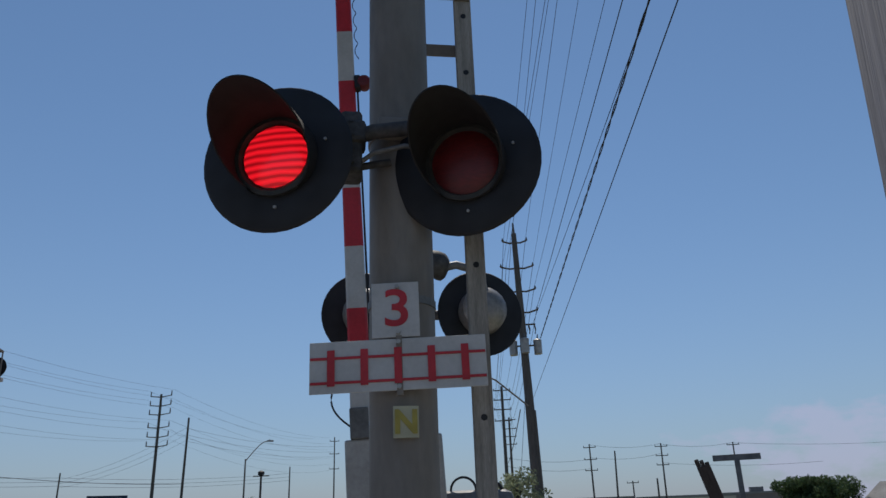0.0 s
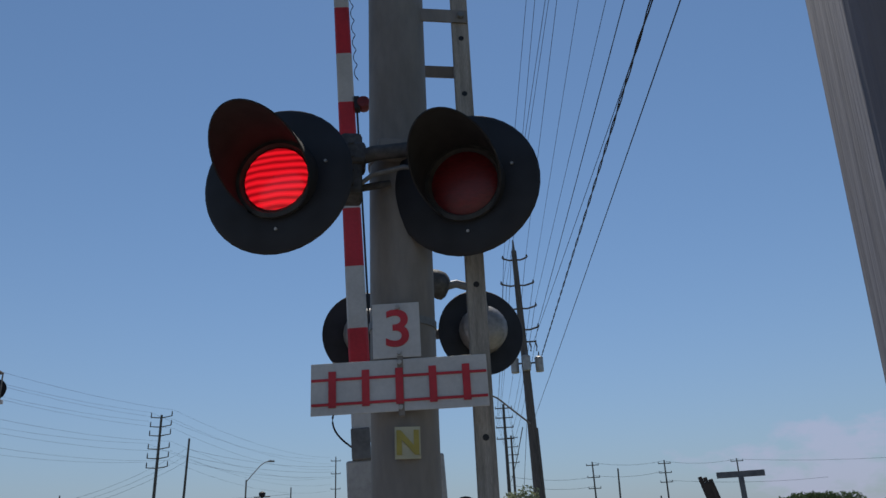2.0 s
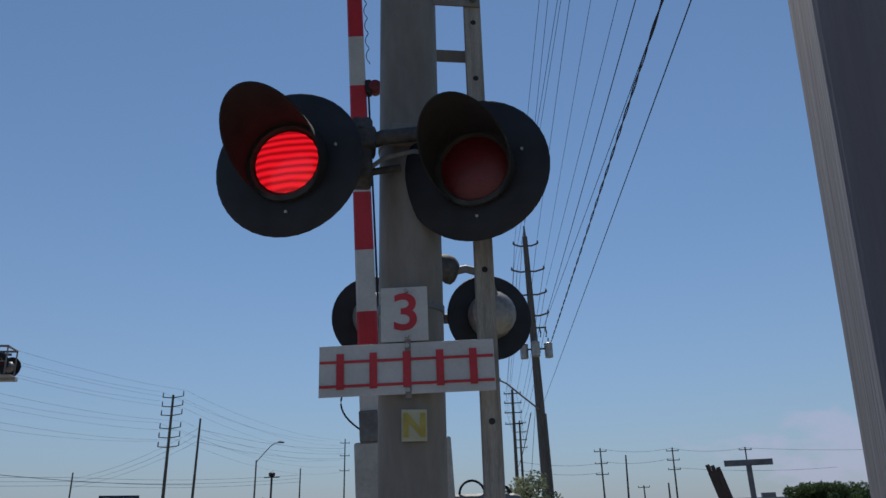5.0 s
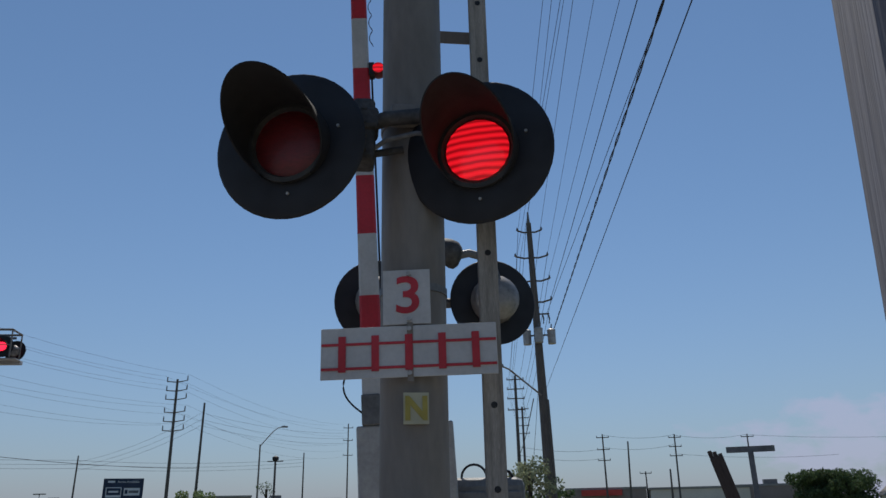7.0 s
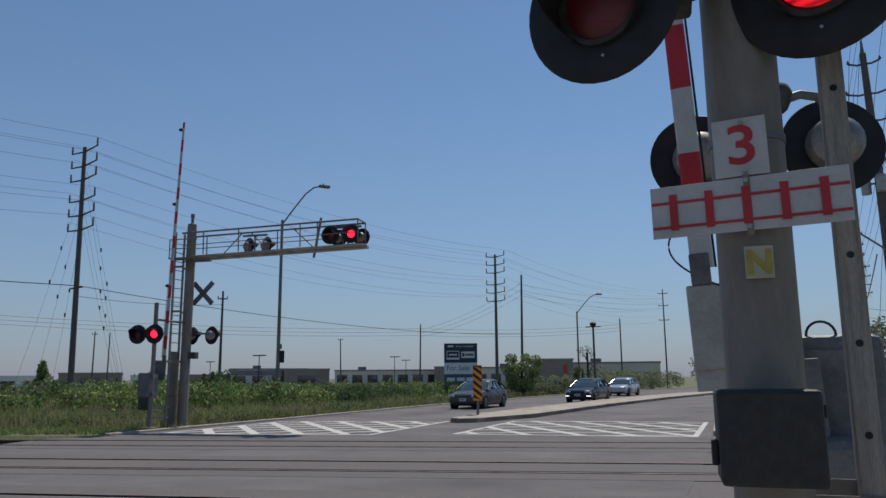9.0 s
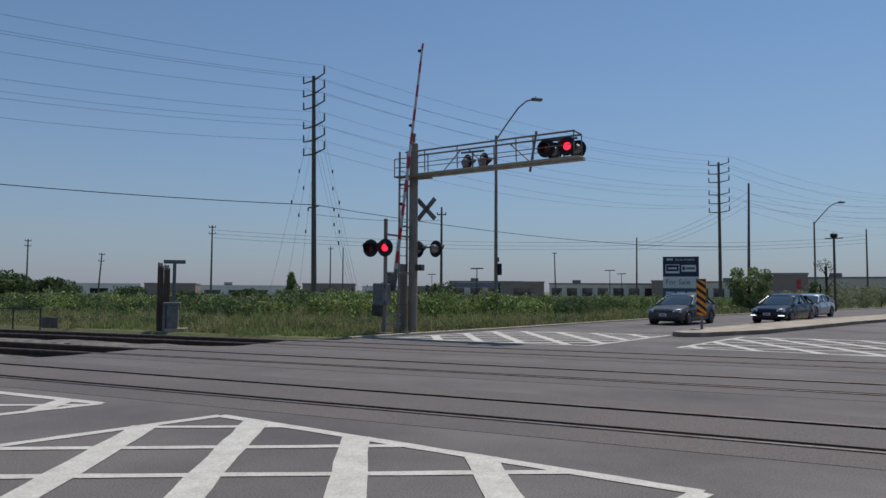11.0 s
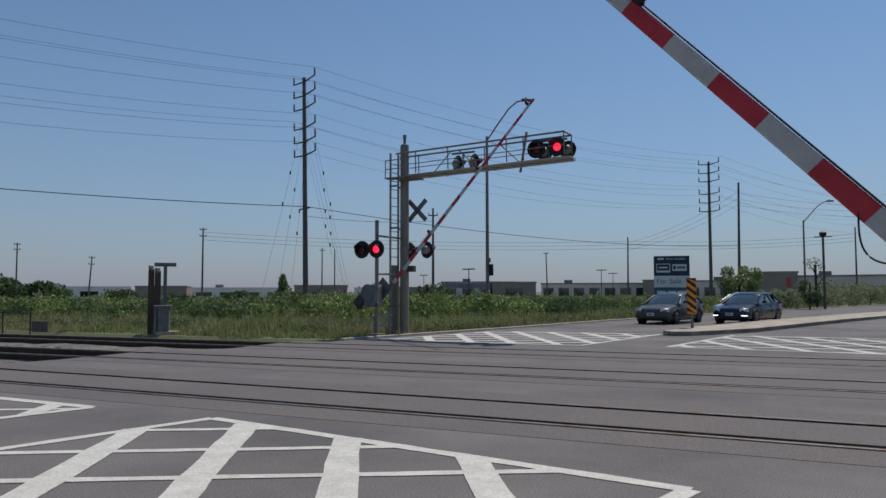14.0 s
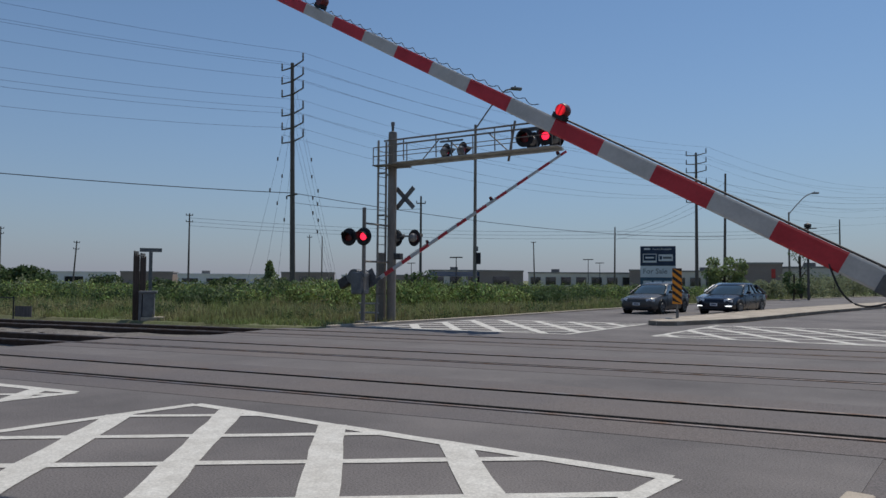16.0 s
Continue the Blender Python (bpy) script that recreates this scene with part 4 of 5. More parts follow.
def scatter_verge():
    pts, hs, dry, dry_h, weeds = [], [], [], [], []
    while len(pts) + len(dry) < 17000:
        r = 14 + 62 * rng.uniform() ** 1.3
        a = radians(rng.uniform(10, 82))
        x, y = -r * math.sin(a), r * math.cos(a)
        if west_verge(x, y) and not scrub_here(x + 1.5, y - 1.5):
            edge = min(1.0, (tn(x, y) - 20.6) / 4)
            h = (0.14 + 0.40 * rng.uniform() ** 1.6) * (0.45 + 0.55 * edge) * (1.0 + 0.9 * wave(x, y, 0.35) + 0.5 * wave(x, y, 1.3))
            if wave(x, y, 0.22) + 0.5 * wave(x, y, 0.9) + rng.uniform(-0.25, 0.25) > 0.08:
                dry.append((x, y, -0.08))
                dry_h.append(h * 1.15)
            else:
                pts.append((x, y, -0.08))
                hs.append(h)
            if len(weeds) < 900 and edge > 0.3 and wave(x + 9, y, 0.3) > 0.05 and rng.uniform() < 0.2:
                w = rng.uniform(0.10, 0.30)
                weeds.append(((x, y, w * 0.6), (w, w, w * 1.1), 22))
    tuft_field(rng, pts, hs, "long_grass", GRASS, "long green grass on the verge", 7, 0.013)
    tuft_field(rng, dry, dry_h, "dry_grass", DRYGRASS, "long dry seeding grass on the verge", 7, 0.012)
    leaf_cloud(rng, weeds, 0.055, "weeds", LEAF2, "low leafy weeds among the verge grass", category="weeds")
    pts, hs = [], []
    while len(pts) < 5200:
        x, y = rng.uniform(3.2, 26), rng.uniform(12, 62)
        if x > 3.4 + (0 if y < 27 else 0.6) and (tn(x, y) > 20.8 or tn(x, y) < 5.5) and not (27.5 < y < 36 and x < 9):
            pts.append((x, y, -0.08))
            hs.append((0.28 + 0.35 * rng.uniform()) * (1.0 + 0.5 * wave(x, y, 0.3)))
    tuft_field(rng, pts, hs, "long_grass_east", GRASS, "long dry grass beside the pavement", 6, 0.014)


def scatter_scrub():
    """Three kinds of low shrub in drifts: pale tops, dark masses, and tall ragged single plants."""
    pale, dark, ragged = [], [], []
    while len(pale) + len(dark) < 2700:
        r = 26 + 95 * rng.uniform() ** 1.5
        a = radians(rng.uniform(8, 84))
        x, y = -r * math.sin(a), r * math.cos(a)
        if not scrub_here(x, y):
            continue
        h = 0.80 + 0.60 * wave(x, y, 0.09) + 0.55 * wave(x, y, 0.38) + 0.45 * rng.uniform() ** 2
        h = max(h, 0.3) * (0.85 if r > 70 else 1.0)
        w = h * rng.uniform(0.5, 0.95)
        n = 150 if r < 50 else 95 if r < 70 else 50
        kind = wave(x + 40, y, 0.14) + 0.6 * wave(x, y + 20, 0.5)
        spot = ((x, y, h * 0.45), (w, w, h * 0.6), n)
        (dark if kind > 0.12 else pale).append(spot)
        if rng.uniform() < 0.07 and r < 75:
            ragged.append(((x, y, h * 0.9), (0.3, 0.3, 0.35 + 0.35 * rng.uniform()), 26))
    leaf_cloud(rng, pale, 0.105, "scrub", LEAF, "dense low leafy scrub over the vacant field", category="shrubs")
    leaf_cloud(rng, dark, 0.10, "dark_scrub", LEAF2, "dark green drifts of low shrubs in the field", category="shrubs")
    leaf_cloud(rng, ragged, 0.10, "ragged_weeds", OLIVE, "ragged pale weeds standing above the scrub", category="weeds")


scatter_verge()
scatter_scrub()


def tree(name, x, y, h, w, label, mat, clumps=26, leaf=0.16, per=70, trunk=0.25, cone=False, z0=-0.1):
    t = thing(name, label, "tree" if h > 2.6 else "bush", pose(x, y, z0, 0, 0, random.uniform(0, 360)))
    rng = np.random.default_rng(int(abs(x * 31 + y * 17)) + 1)
    bm = bmesh.new()
    top = h * 0.8
    tube(bm, [(0, 0, 0), (0.03 * h, 0, top * 0.4), (0.01 * h, 0.02 * h, top)], 0.022 * h + 0.02, 7)
    part("trunk", bm, BARK, t)
    spots = []
    for i in range(clumps):
        if cone:
            k = (i + 0.5) / clumps
            z = h * (0.12 + 0.86 * k)
            rr = w / 2 * (1 - k) ** 0.8 * rng.uniform(0.3, 0.9)
            a = i * 2.4
            c = (rr * math.cos(a), rr * math.sin(a), z)
            rad = w * 0.22 * (1.1 - 0.75 * k)
        else:
            a, k = rng.uniform(0, 6.283), rng.uniform(0, 1) ** 0.5
            z = h * (trunk + (1 - trunk) * rng.uniform(0.12, 0.86))
            rr = w / 2 * k * math.sqrt(max(0.08, 1 - ((z / h - 0.58) / 0.52) ** 2)) * 0.9
            c = (rr * math.cos(a), rr * math.sin(a), z)
            rad = w * rng.uniform(0.12, 0.2)
        spots.append((c, (rad, rad, rad * 0.8), per))
        if i % 3 == 0:
            part("limb", rodded((0.02 * h, 0, min(c[2] * 0.7, top * 0.9)), c, 0.008 * h + 0.01, 0.004 * h, seg=5), BARK, t)
    leaf_cloud(rng, spots, leaf, "crown", mat, "", t)
    return t


tree("conical_tree", -38.55, 28.67, 2.75, 1.7, "small conical tree above the scrub", SAPLING, 24, 0.10, 62, cone=True)
for x, y, h, w in ((-146.5, 48.5, 4.0, 10), (-147.5, 40.5, 3.9, 12), (-144.5, 54, 3.3, 7), (-151.5, 46.5, 4.3, 11), (-149, 33, 3.8, 11)):
    tree("broad_tree", x, y, h, w, "far broad dark green tree behind the field", LEAF2, 40, 0.42, 70, trunk=0.02)
for x, y, h, w in ((-58, 32, 1.8, 3.4), (-66, 44, 1.9, 3.4), (-52.5, 59, 2.4, 4.2), (-76, 58, 2.0, 3.6), (-84, 40, 1.9, 3.8), (-92, 36, 2.0, 4)):
    tree("bush", x, y, h, w, "dark rounded bush in the scrub", LEAF2, 16, 0.2, 55, trunk=0.02)
tree("young_tree", -20.3, 58.3, 3.9, 3.1, "young feathery tree beside the road", SAPLING, 40, 0.12, 130, trunk=0.02)
for x, y, h, w in ((-20.9, 62, 1.9, 3.4), (-19.9, 64, 1.7, 3), (-20.6, 70, 2.0, 3.6), (-19.5, 76, 1.7, 3), (-20.0, 82, 2.2, 4), (-19.0, 88, 2.0, 4.2), (-18.4, 94, 2.3, 4.4), (-17.2, 100, 2.4, 4.6), (-16.2, 107, 2.4, 4.6), (-23, 92, 2.6, 5), (-22, 103, 2.6, 5)):
    tree("silvery_bush", x, y, h, w, "pale silvery roadside bush", OLIVE, 20, 0.12, 80, trunk=0.02)
tree("thin_tree", -18.3, 72, 5.0, 2.4, "thin leaning young tree by the road", LEAF2, 12, 0.09, 20, trunk=0.35)
tree("round_bush", -17.4, 66, 2.8, 2.0, "small dark bush by the road", LEAF2, 14, 0.12, 50, trunk=0.02)
tree("silvery_tree", 2.95, 36.2, 4.4, 3.0, "loose silvery-leaved tree beside the pavement", OLIVE, 34, 0.11, 80, trunk=0.05)
tree("silvery_bush", 2.0, 38.4, 2.4, 2.2, "pale silvery bush beside the pavement", OLIVE, 18, 0.1, 60, trunk=0.02)
for x, y, h, w in ((49.3, 110.5, 6.5, 6.8), (53.0, 109, 6.9, 7.0)):
    tree("broad_tree", x, y, h, w, "broad dark green tree before the houses", LEAF2, 60, 0.2, 190, trunk=0.02)
for x, y, h, w in ((11.8, 92, 4.2, 3.4), (9.5, 88, 4.0, 4.0), (-9, 150, 6, 9), (-16, 160, 6, 9)):
    tree("broad_tree", x, y, h, w, "dark green tree beyond the pavement", LEAF2, 18, 0.26, 46, trunk=0.08)


# ---- poles and wires ----
def utility_pole(x, y, h, arms, label, r=0.17, lean=0.0, arm=1.1, name="utility_pole"):
    """arms: heights of crossarms, each with insulators at its ends."""
    t = thing(name, label, "utility pole", pose(x, y, -0.1, 0, lean, math.degrees(math.atan2(-x, y))))
    part("pole_shaft", rodded((0, 0, 0), (0, 0, h + 0.1), r, r * 0.6, seg=14), POLE, t, soft=True)
    for i, z in enumerate(arms):
        part("crossarm", boxed(-arm, -0.06, z - 0.06, arm, 0.06, z + 0.06), POLE, t)
        for u in (-arm * 0.93, arm * 0.93):
            part("insulator", turned(bmesh.new(), [(0.03, z + 0.06), (0.07, z + 0.1), (0.04, z + 0.16), (0.07, z + 0.2), (0.03, z + 0.28)], 8, pose(u, 0, 0)), GREY, t)
    return t


def line(a, b, drop, r=0.012, label="thin black overhead wire"):
    ob = tagged(part("overhead_wire", tube(bmesh.new(), sag(a, b, drop), r, 5), WIRE, None, label), category="wire", group="overhead wires")
    return ob


HYD = [(-54.97, 43.14, 21.7), (-41.4, 107.2, 20.6), (-68.4, -20.2, 22.5), (-28.6, 170, 20)]
ARMZ = [0.2, 1.5, 2.75, 4.6, 5.9, 7.2]
tall = utility_pole(-54.9, 43.5, 21.7, [], "tall power pole carrying six pairs of slanting arms", 0.27, -1.0)
tall2 = utility_pole(-41.4, 107.2, 20.6, [], "tall power pole with paired slanting arms beyond the road", 0.27)
for t, h, half in ((tall, 21.7, 2.2), (tall2, 20.6, 1.7)):
    t.rotation_euler.z = radians(78)
    for dz in ARMZ:
        for s in (-1, 1):
            part("arm", rodded((0, 0, h - dz - 0.12), (0, s * half, h - dz + 0.06), 0.085, 0.06, seg=8), POLE, t)
            part("insulator", turned(bmesh.new(), [(0.04, 0.0), (0.10, 0.06), (0.07, 0.2), (0.10, 0.32), (0.06, 0.5), (0.09, 0.6), (0.03, 0.72)], 8, pose(0, s * (half - 0.05), h - dz + 0.06)), GREY, t)
for s in (-1, 1):
    for k, (z, reach) in enumerate(((19.5, 4.4), (18.2, 3.5), (16.0, 2.8), (14.6, 1.9))):
        a, b = Vector((-54.9, 43.5, z)), Vector((-54.9 + s * reach * 0.70, 43.5 + s * reach * 0.72 + 0.8 * k, 0))
        line(a, b, 0.25, 0.009, "thin steel guy wire with small insulator beads")
        for q in (0.35 + 0.04 * k, 0.5 + 0.03 * k):
            p = a.lerp(b, q)
            tagged(part("guy_insulator", rodded((p.x, p.y, p.z - 0.16), (p.x, p.y, p.z + 0.16), 0.07, seg=8), POLE, None, "small dark strain insulator on a guy wire"), category="insulator", group="guy insulators")
part("low_crossarm", boxed(-0.06, -1.0, 9.35, 0.06, 1.0, 9.47), POLE, tall)
for k, dz in enumerate(ARMZ):
    for s in (-1, 1):
        P = [Vector((x + s * 1.95 * math.cos(radians(-12)), y + s * 1.95 * math.sin(radians(-12)), h - dz + 0.75)) for x, y, h in HYD]
        for a, b, dr in ((2, 0, 1.5), (0, 1, 1.6), (1, 3, 1.5)):
            if s == 1 or k in (0, 3) or (a == 0 and k % 2):
                line(P[a], P[b], dr + 0.1 * k, 0.011)
line((-68.4, -20.2, 11.0), (-54.9, 43.5, 9.5), 1.0, 0.035, "thick black overhead cable")
line((-54.9, 43.5, 9.5), (-39.5, 113.3, 8.4), 1.2, 0.03, "thick black overhead cable")
line((-54.9, 43.5, 8.6), (-53.4, 59.6, 9.2), 0.3, 0.02)
for z0, z1 in ((9.8, 16.5), (9.2, 15.5), (8.6, 14.6)):
    line((-103, 61.7, z0 + 1.0), (-59, 115.8, z0 + 0.3), 0.8, 0.02)
    line((-59, 115.8, z0 + 0.3), (-28.6, 137, z0 + 1.2), 0.6, 0.02)
    line((-59, 115.8, z0), (-39.5, 113.3, z1), 0.9, 0.016)
    line((-39.5, 113.3, z1), (-22.4, 148.3, z1), 0.9, 0.016)

utility_pole(-39.5, 113.3, 18.0, [], "plain tall wooden pole", 0.24, 0.8)
for x, y, h, lean, arms in ((-103, 61.7, 11.5, 0, (11.3, 10.3)), (-137.8, 59.5, 8.2, 3.5, (8.0, 6.8)), (-123.2, 102.2, 11, 0, (10.5,)), (-129, 110.7, 11.3, 0, ()), (-53.4, 59.6, 10.6, 0, (9.9,)),
                         (-87.1, 134.2, 9.9, -1.5, (9.8,)), (-59, 115.8, 10.8, 0.5, ()), (-28.6, 137, 12.1, 0, ()), (-141.9, 48.8, 10.3, 0, (10.1, 9.2)),
                         (-22.4, 148.3, 18.3, 0, (17.6, 15.2, 12.4)), (21.6, 118, 12.4, 0, (12.0, 10.2, 8.6)), (22.8, 107.6, 10.4, 2.0, ()), (33.1, 120.5, 12.4, 1.0, (12.0, 10.6, 9.2)), (45, 122, 12.3, 1.0, (12.0,)), (26.5, 100, 6.2, 1.0, ()), (30, 128, 7.2, 0, (7.0,))):
    utility_pole(x, y, h, arms, "far wooden utility pole with crossarms" if arms else "far plain wooden pole", 0.17, lean, 0.95 if x > 0 else 0.92 if x > -30 else 0.5)
for x, y, h in ((-69.3, 85.4, 4.9), (-72.6, 131.3, 5.8), (-110, 120, 5.2), (-80, 150, 5.6)):
    t = thing("car_park_lamp", "slim car park lamp with a flat twin head", "lamp post", pose(x, y, -0.1))
    part("post", rodded((0, 0, 0), (0, 0, h), 0.08, 0.06, seg=8), BLACK, t)
    part("lamp_head", boxed(-1.0, -0.3, h, 1.0, 0.3, h + 0.16, bevel=0.03), BLACK, t)

# the big roadside pole with its transformer, and its wires
bigp = thing("transformer_pole", "tall dark wooden pole with a transformer and guy", "utility pole", pose(4.68, 41.8, -0.1, 0, -1.12, 0))
part("pole_shaft", rodded((0, 0, 0), (0, 0, 18.0), 0.33, 0.15, seg=20), POLE, bigp, soft=True)
part("pole_tip", rodded((0, 0, 18.0), (0, 0, 18.72), 0.09, 0.05, seg=10), GREY, bigp)
part("riser_conduit", rodded((0.22, -0.2, 0), (0.2, -0.18, 7.4), 0.10, seg=10), POLE, bigp)
part("riser_conduit", rodded((-0.1, -0.3, 0), (-0.09, -0.29, 2.4), 0.06, seg=10), YELLOW, bigp, "yellow guard strip at the base")
for z, r0 in ((17.45, 0.72), (15.82, 0.95), (14.38, 0.95), (13.1, 0.95)):
    for u in (-1, 1):
        part("crossarm", tube(bmesh.new(), [(0, -0.1, z - 0.05), (u * r0 * 0.45, -0.1, z - 0.08), (u * r0, -0.1, z + 0.06)], 0.055, 8), POLE, bigp)
        part("insulator", turned(bmesh.new(), [(0.03, z + 0.04), (0.08, z + 0.1), (0.05, z + 0.18), (0.03, z + 0.26)], 8, pose(u * r0, -0.1, 0)), GREY, bigp)
part("cutout_bracket", boxed(0.1, -0.14, 12.27, 0.75, -0.06, 12.35), POLE, bigp)
for u in (0.35, 0.68):
    part("fuse_cutout", tube(bmesh.new(), [(u, -0.1, 12.3), (u + 0.06, -0.1, 12.0), (u + 0.02, -0.1, 11.75)], 0.05, 6), GREY, bigp)
for u, v in ((-0.62, 0.0), (0.0, -0.5), (0.78, 0.0)):
    bm = turned(bmesh.new(), [(0.0, 10.55), (0.23, 10.57), (0.24, 11.30), (0.25, 11.31), (0.25, 11.37), (0.16, 11.44), (0.0, 11.45)], 18, pose(u, v, 0))
    part("transformer", bm, PALE, bigp, "pale grey round transformer can", soft=True)
    part("transformer_bushing", rodded((u, v, 11.4), (u + 0.04, v, 11.72), 0.05, 0.03, seg=8), GREY, bigp)
    part("transformer_bracket", boxed(min(u, 0), v - 0.04, 11.05, max(u, 0.02), v + 0.06, 11.13), GREY, bigp)
part("lamp_arm", tube(bmesh.new(), [(-0.1, -0.25, 7.65), (-0.9, -0.3, 8.35), (-1.8, -0.35, 9.15), (-2.2, -0.35, 9.35)], 0.05, 8), GALV, bigp, "slanting street lamp arm")
part("lamp_head", boxed(-2.75, -0.5, 9.30, -2.1, -0.2, 9.46, bevel=0.05), GREY, bigp)
# foot of each wire on the pole, and where it reaches the next pole towards the camera
for x0, z, xe, w in ((3.69, 17.55, 1.8, 0.009), (4.14, 17.4, 1.69, 0.009), (3.55, 15.95, 2.81, 0.009), (3.75, 15.9, 2.72, 0.008), (5.03, 17.6, 2.16, 0.010), (5.36, 16.0, 2.44, 0.008),
                     (5.34, 14.6, 3.44, 0.009), (5.39, 13.25, 3.40, 0.014), (5.07, 12.3, 4.46, 0.011), (4.73, 7.92, 1.88, 0.010)):
    line((x0, 41.8, z), (xe, -22, z + 0.4), 0.12, w)
    if z > 13:
        line((x0, 41.8, z), (x0 + 2.4, 94.8, z - 0.2), 0.8, 0.014)
        line((x0 + 2.4, 94.8, z - 0.2), (x0 + 5.9, 129.6, z), 0.6, 0.014)
for k in range(2):
    a, b = Vector((5.43, 41.8, 11.4)), Vector((3.25, -22, 11.8))
    n = 220
    pts = [a.lerp(b, i / n) + Vector((0.022 * math.cos(i * 0.8 + k * math.pi), 0, 0.022 * math.sin(i * 0.8 + k * math.pi))) for i in range(n + 1)]
    tagged(part("overhead_wire", tube(bmesh.new(), pts, 0.017, 5), WIRE, None, "thick twisted black overhead cable"), category="wire", group="overhead wires")
utility_pole(3.0, -22, 18.4, [18.0, 16.5, 15.1], "tall wooden pole carrying the roadside wires", 0.28)
utility_pole(6.9, 94.8, 17.8, [17.4, 16.2, 15.0, 13.6], "tall dark wooden pole along the road", 0.27)
utility_pole(10.4, 129.6, 18.4, [18.1, 16.6, 15.3, 14.0], "tall dark wooden pole along the road", 0.27)
line((4.0, 41.8, 7.4), (6.9, 94.8, 8.0), 0.5, 0.03)
line((4.3, 41.8, 8.0), (3.5, 44.5, 0), 0.05, 0.012, "thin steel guy wire")
for a, b in (((21.6, 118, 12.3), (33.1, 120.5, 12.3)), ((21.6, 118, 10.4), (33.1, 120.5, 10.8)), ((33.1, 120.5, 12.3), (45, 122, 12.2)), ((6.9, 94.8, 9.0), (21.6, 118, 10.2)), ((6.9, 94.8, 8.0), (21.6, 118, 8.8)), ((45, 122, 12.2), (80, 126, 12)), ((33.1, 120.5, 9.4), (60, 124, 9))):
    line(a, b, 0.5, 0.02)


def street_lamp(x, y, h, reach, turn, label, box_z=0.0):
    t = thing("street_lamp", label, "street lamp", pose(x, y, -0.05, 0, 0, turn))
    part("pole", rodded((0, 0, 0), (0, 0, h * 0.82), 0.13, 0.085, seg=14), GALV, t, soft=True)
    pts = [(0, 0, h * 0.80), (reach * 0.3, 0, h * 0.88), (reach * 0.6, 0, h * 0.955), (reach * 0.82, 0, h * 0.99), (reach, 0, h)]
    part("lamp_arm", tube(bmesh.new(), pts, 0.05, 8), GALV, t, soft=True)
    part("lamp_head", boxed(reach - 0.1, -0.16, h - 0.08, reach + 0.65, 0.16, h + 0.10, bevel=0.05), GREY, t)
    part("photocell", rodded((reach + 0.2, 0, h + 0.1), (reach + 0.2, 0, h + 0.2), 0.05, seg=8), GREY, t)
    if box_z:
        part("control_box", boxed(0.08, -0.15, box_z, 0.36, 0.15, box_z + 0.75, bevel=0.02), BLACK, t, "dark box on the pole")
        part("meter", boxed(0.05, -0.1, box_z + 0.85, 0.2, 0.1, box_z + 1.15, bevel=0.02), GREY, t)
    return t


street_lamp(-29.4, 38.0, 14.3, 2.55, 55, "tall grey street lamp with a curved arm", 2.6)
street_lamp(-23.8, 89.0, 11.6, 2.5, 25, "grey street lamp with a curved arm beyond the cars")
street_lamp(-12.5, 128, 11.6, 2.9, 15, "far grey street lamp with a curved arm")
t = thing("camera_pole", "short pole with a round traffic detector head", "detector pole", pose(-16.7, 67.9, -0.1))
part("pole", rodded((0, 0, 0), (0, 0, 6.2), 0.11, 0.09, seg=10), POLE, t)
part("detector_head", turned(bmesh.new(), [(0.0, 6.2), (0.28, 6.3), (0.3, 6.55), (0.0, 6.7)], 12), BLACK, t)
part("detector_arm", rodded((-0.7, 0, 6.2), (0.7, 0, 6.2), 0.05, seg=6), BLACK, t)


# ---- old crossing posts ----
def old_posts(x, y, turn, lean, label, h=2.5, n=2):
    t = thing("old_timber_posts", label, "timber post", pose(x, y, -0.08, 0, lean, turn))
    for u, hh in ((-0.115, h + 0.08), (0.115, h))[:n]:
        w = 0.11 if n == 2 else 0.16
        part("timber", boxed(u - w, -0.16, 0, u + w, 0.16, hh - 0.16, bevel=0.025), OLDWOOD, t)
        bm = bmesh.new()
        for k, (a, b, top) in enumerate(((-w, -w * 0.35, 0.02), (-w * 0.33, w * 0.3, -0.03), (w * 0.32, w, -0.11))):
            box(bm, u + a + 0.004, -0.13, hh - 0.165, u + b, 0.13 - 0.03 * k, hh + top, bevel=0.012)
        part("splintered_top", bm, OLDWOOD, t, "splintered timber top")
        if n == 2:
            part("post_cap", boxed(u - 0.075, -0.15, hh - 0.1, u + 0.075, -0.135, hh + 0.0, bevel=0.004), CONCRETE, t, "pale broken patch")
    return t


def t_post(x, y, h, turn, w=0.42):
    t = thing("t_shaped_post", "grey post with a flat board across its top", "sign post", pose(x, y, -0.08, 0, 0, turn))
    part("post", boxed(-0.075, -0.075, 0, 0.075, 0.075, h - 0.02, bevel=0.01), GREY, t)
    part("board", boxed(-w, -0.03, h - 0.02, w, 0.03, h + 0.15, bevel=0.006), GREY, t, "flat grey board seen from behind")
    return t


def cabinet(x, y, turn, w, h, label, mat):
    t = thing("equipment_cabinet", label, "cabinet", pose(x, y, -0.08, 0, 0, turn))
    part("plinth", boxed(-w / 2 - 0.05, -0.28, 0, w / 2 + 0.35, 0.30, 0.14, bevel=0.015), CONCRETE, t)
    part("body", boxed(-w / 2, -0.25, 0.15, w / 2, 0.25, h, bevel=0.02), mat, t)
    part("lid", boxed(-w / 2 - 0.14, -0.27, h, w / 2 + 0.08, 0.28, h + 0.10, bevel=0.02), mat, t)
    part("side_frame", boxed(-w / 2 - 0.14, -0.2, 0.0, -w / 2 - 0.03, 0.2, h - 0.002, bevel=0.01), mat, t)
    return t


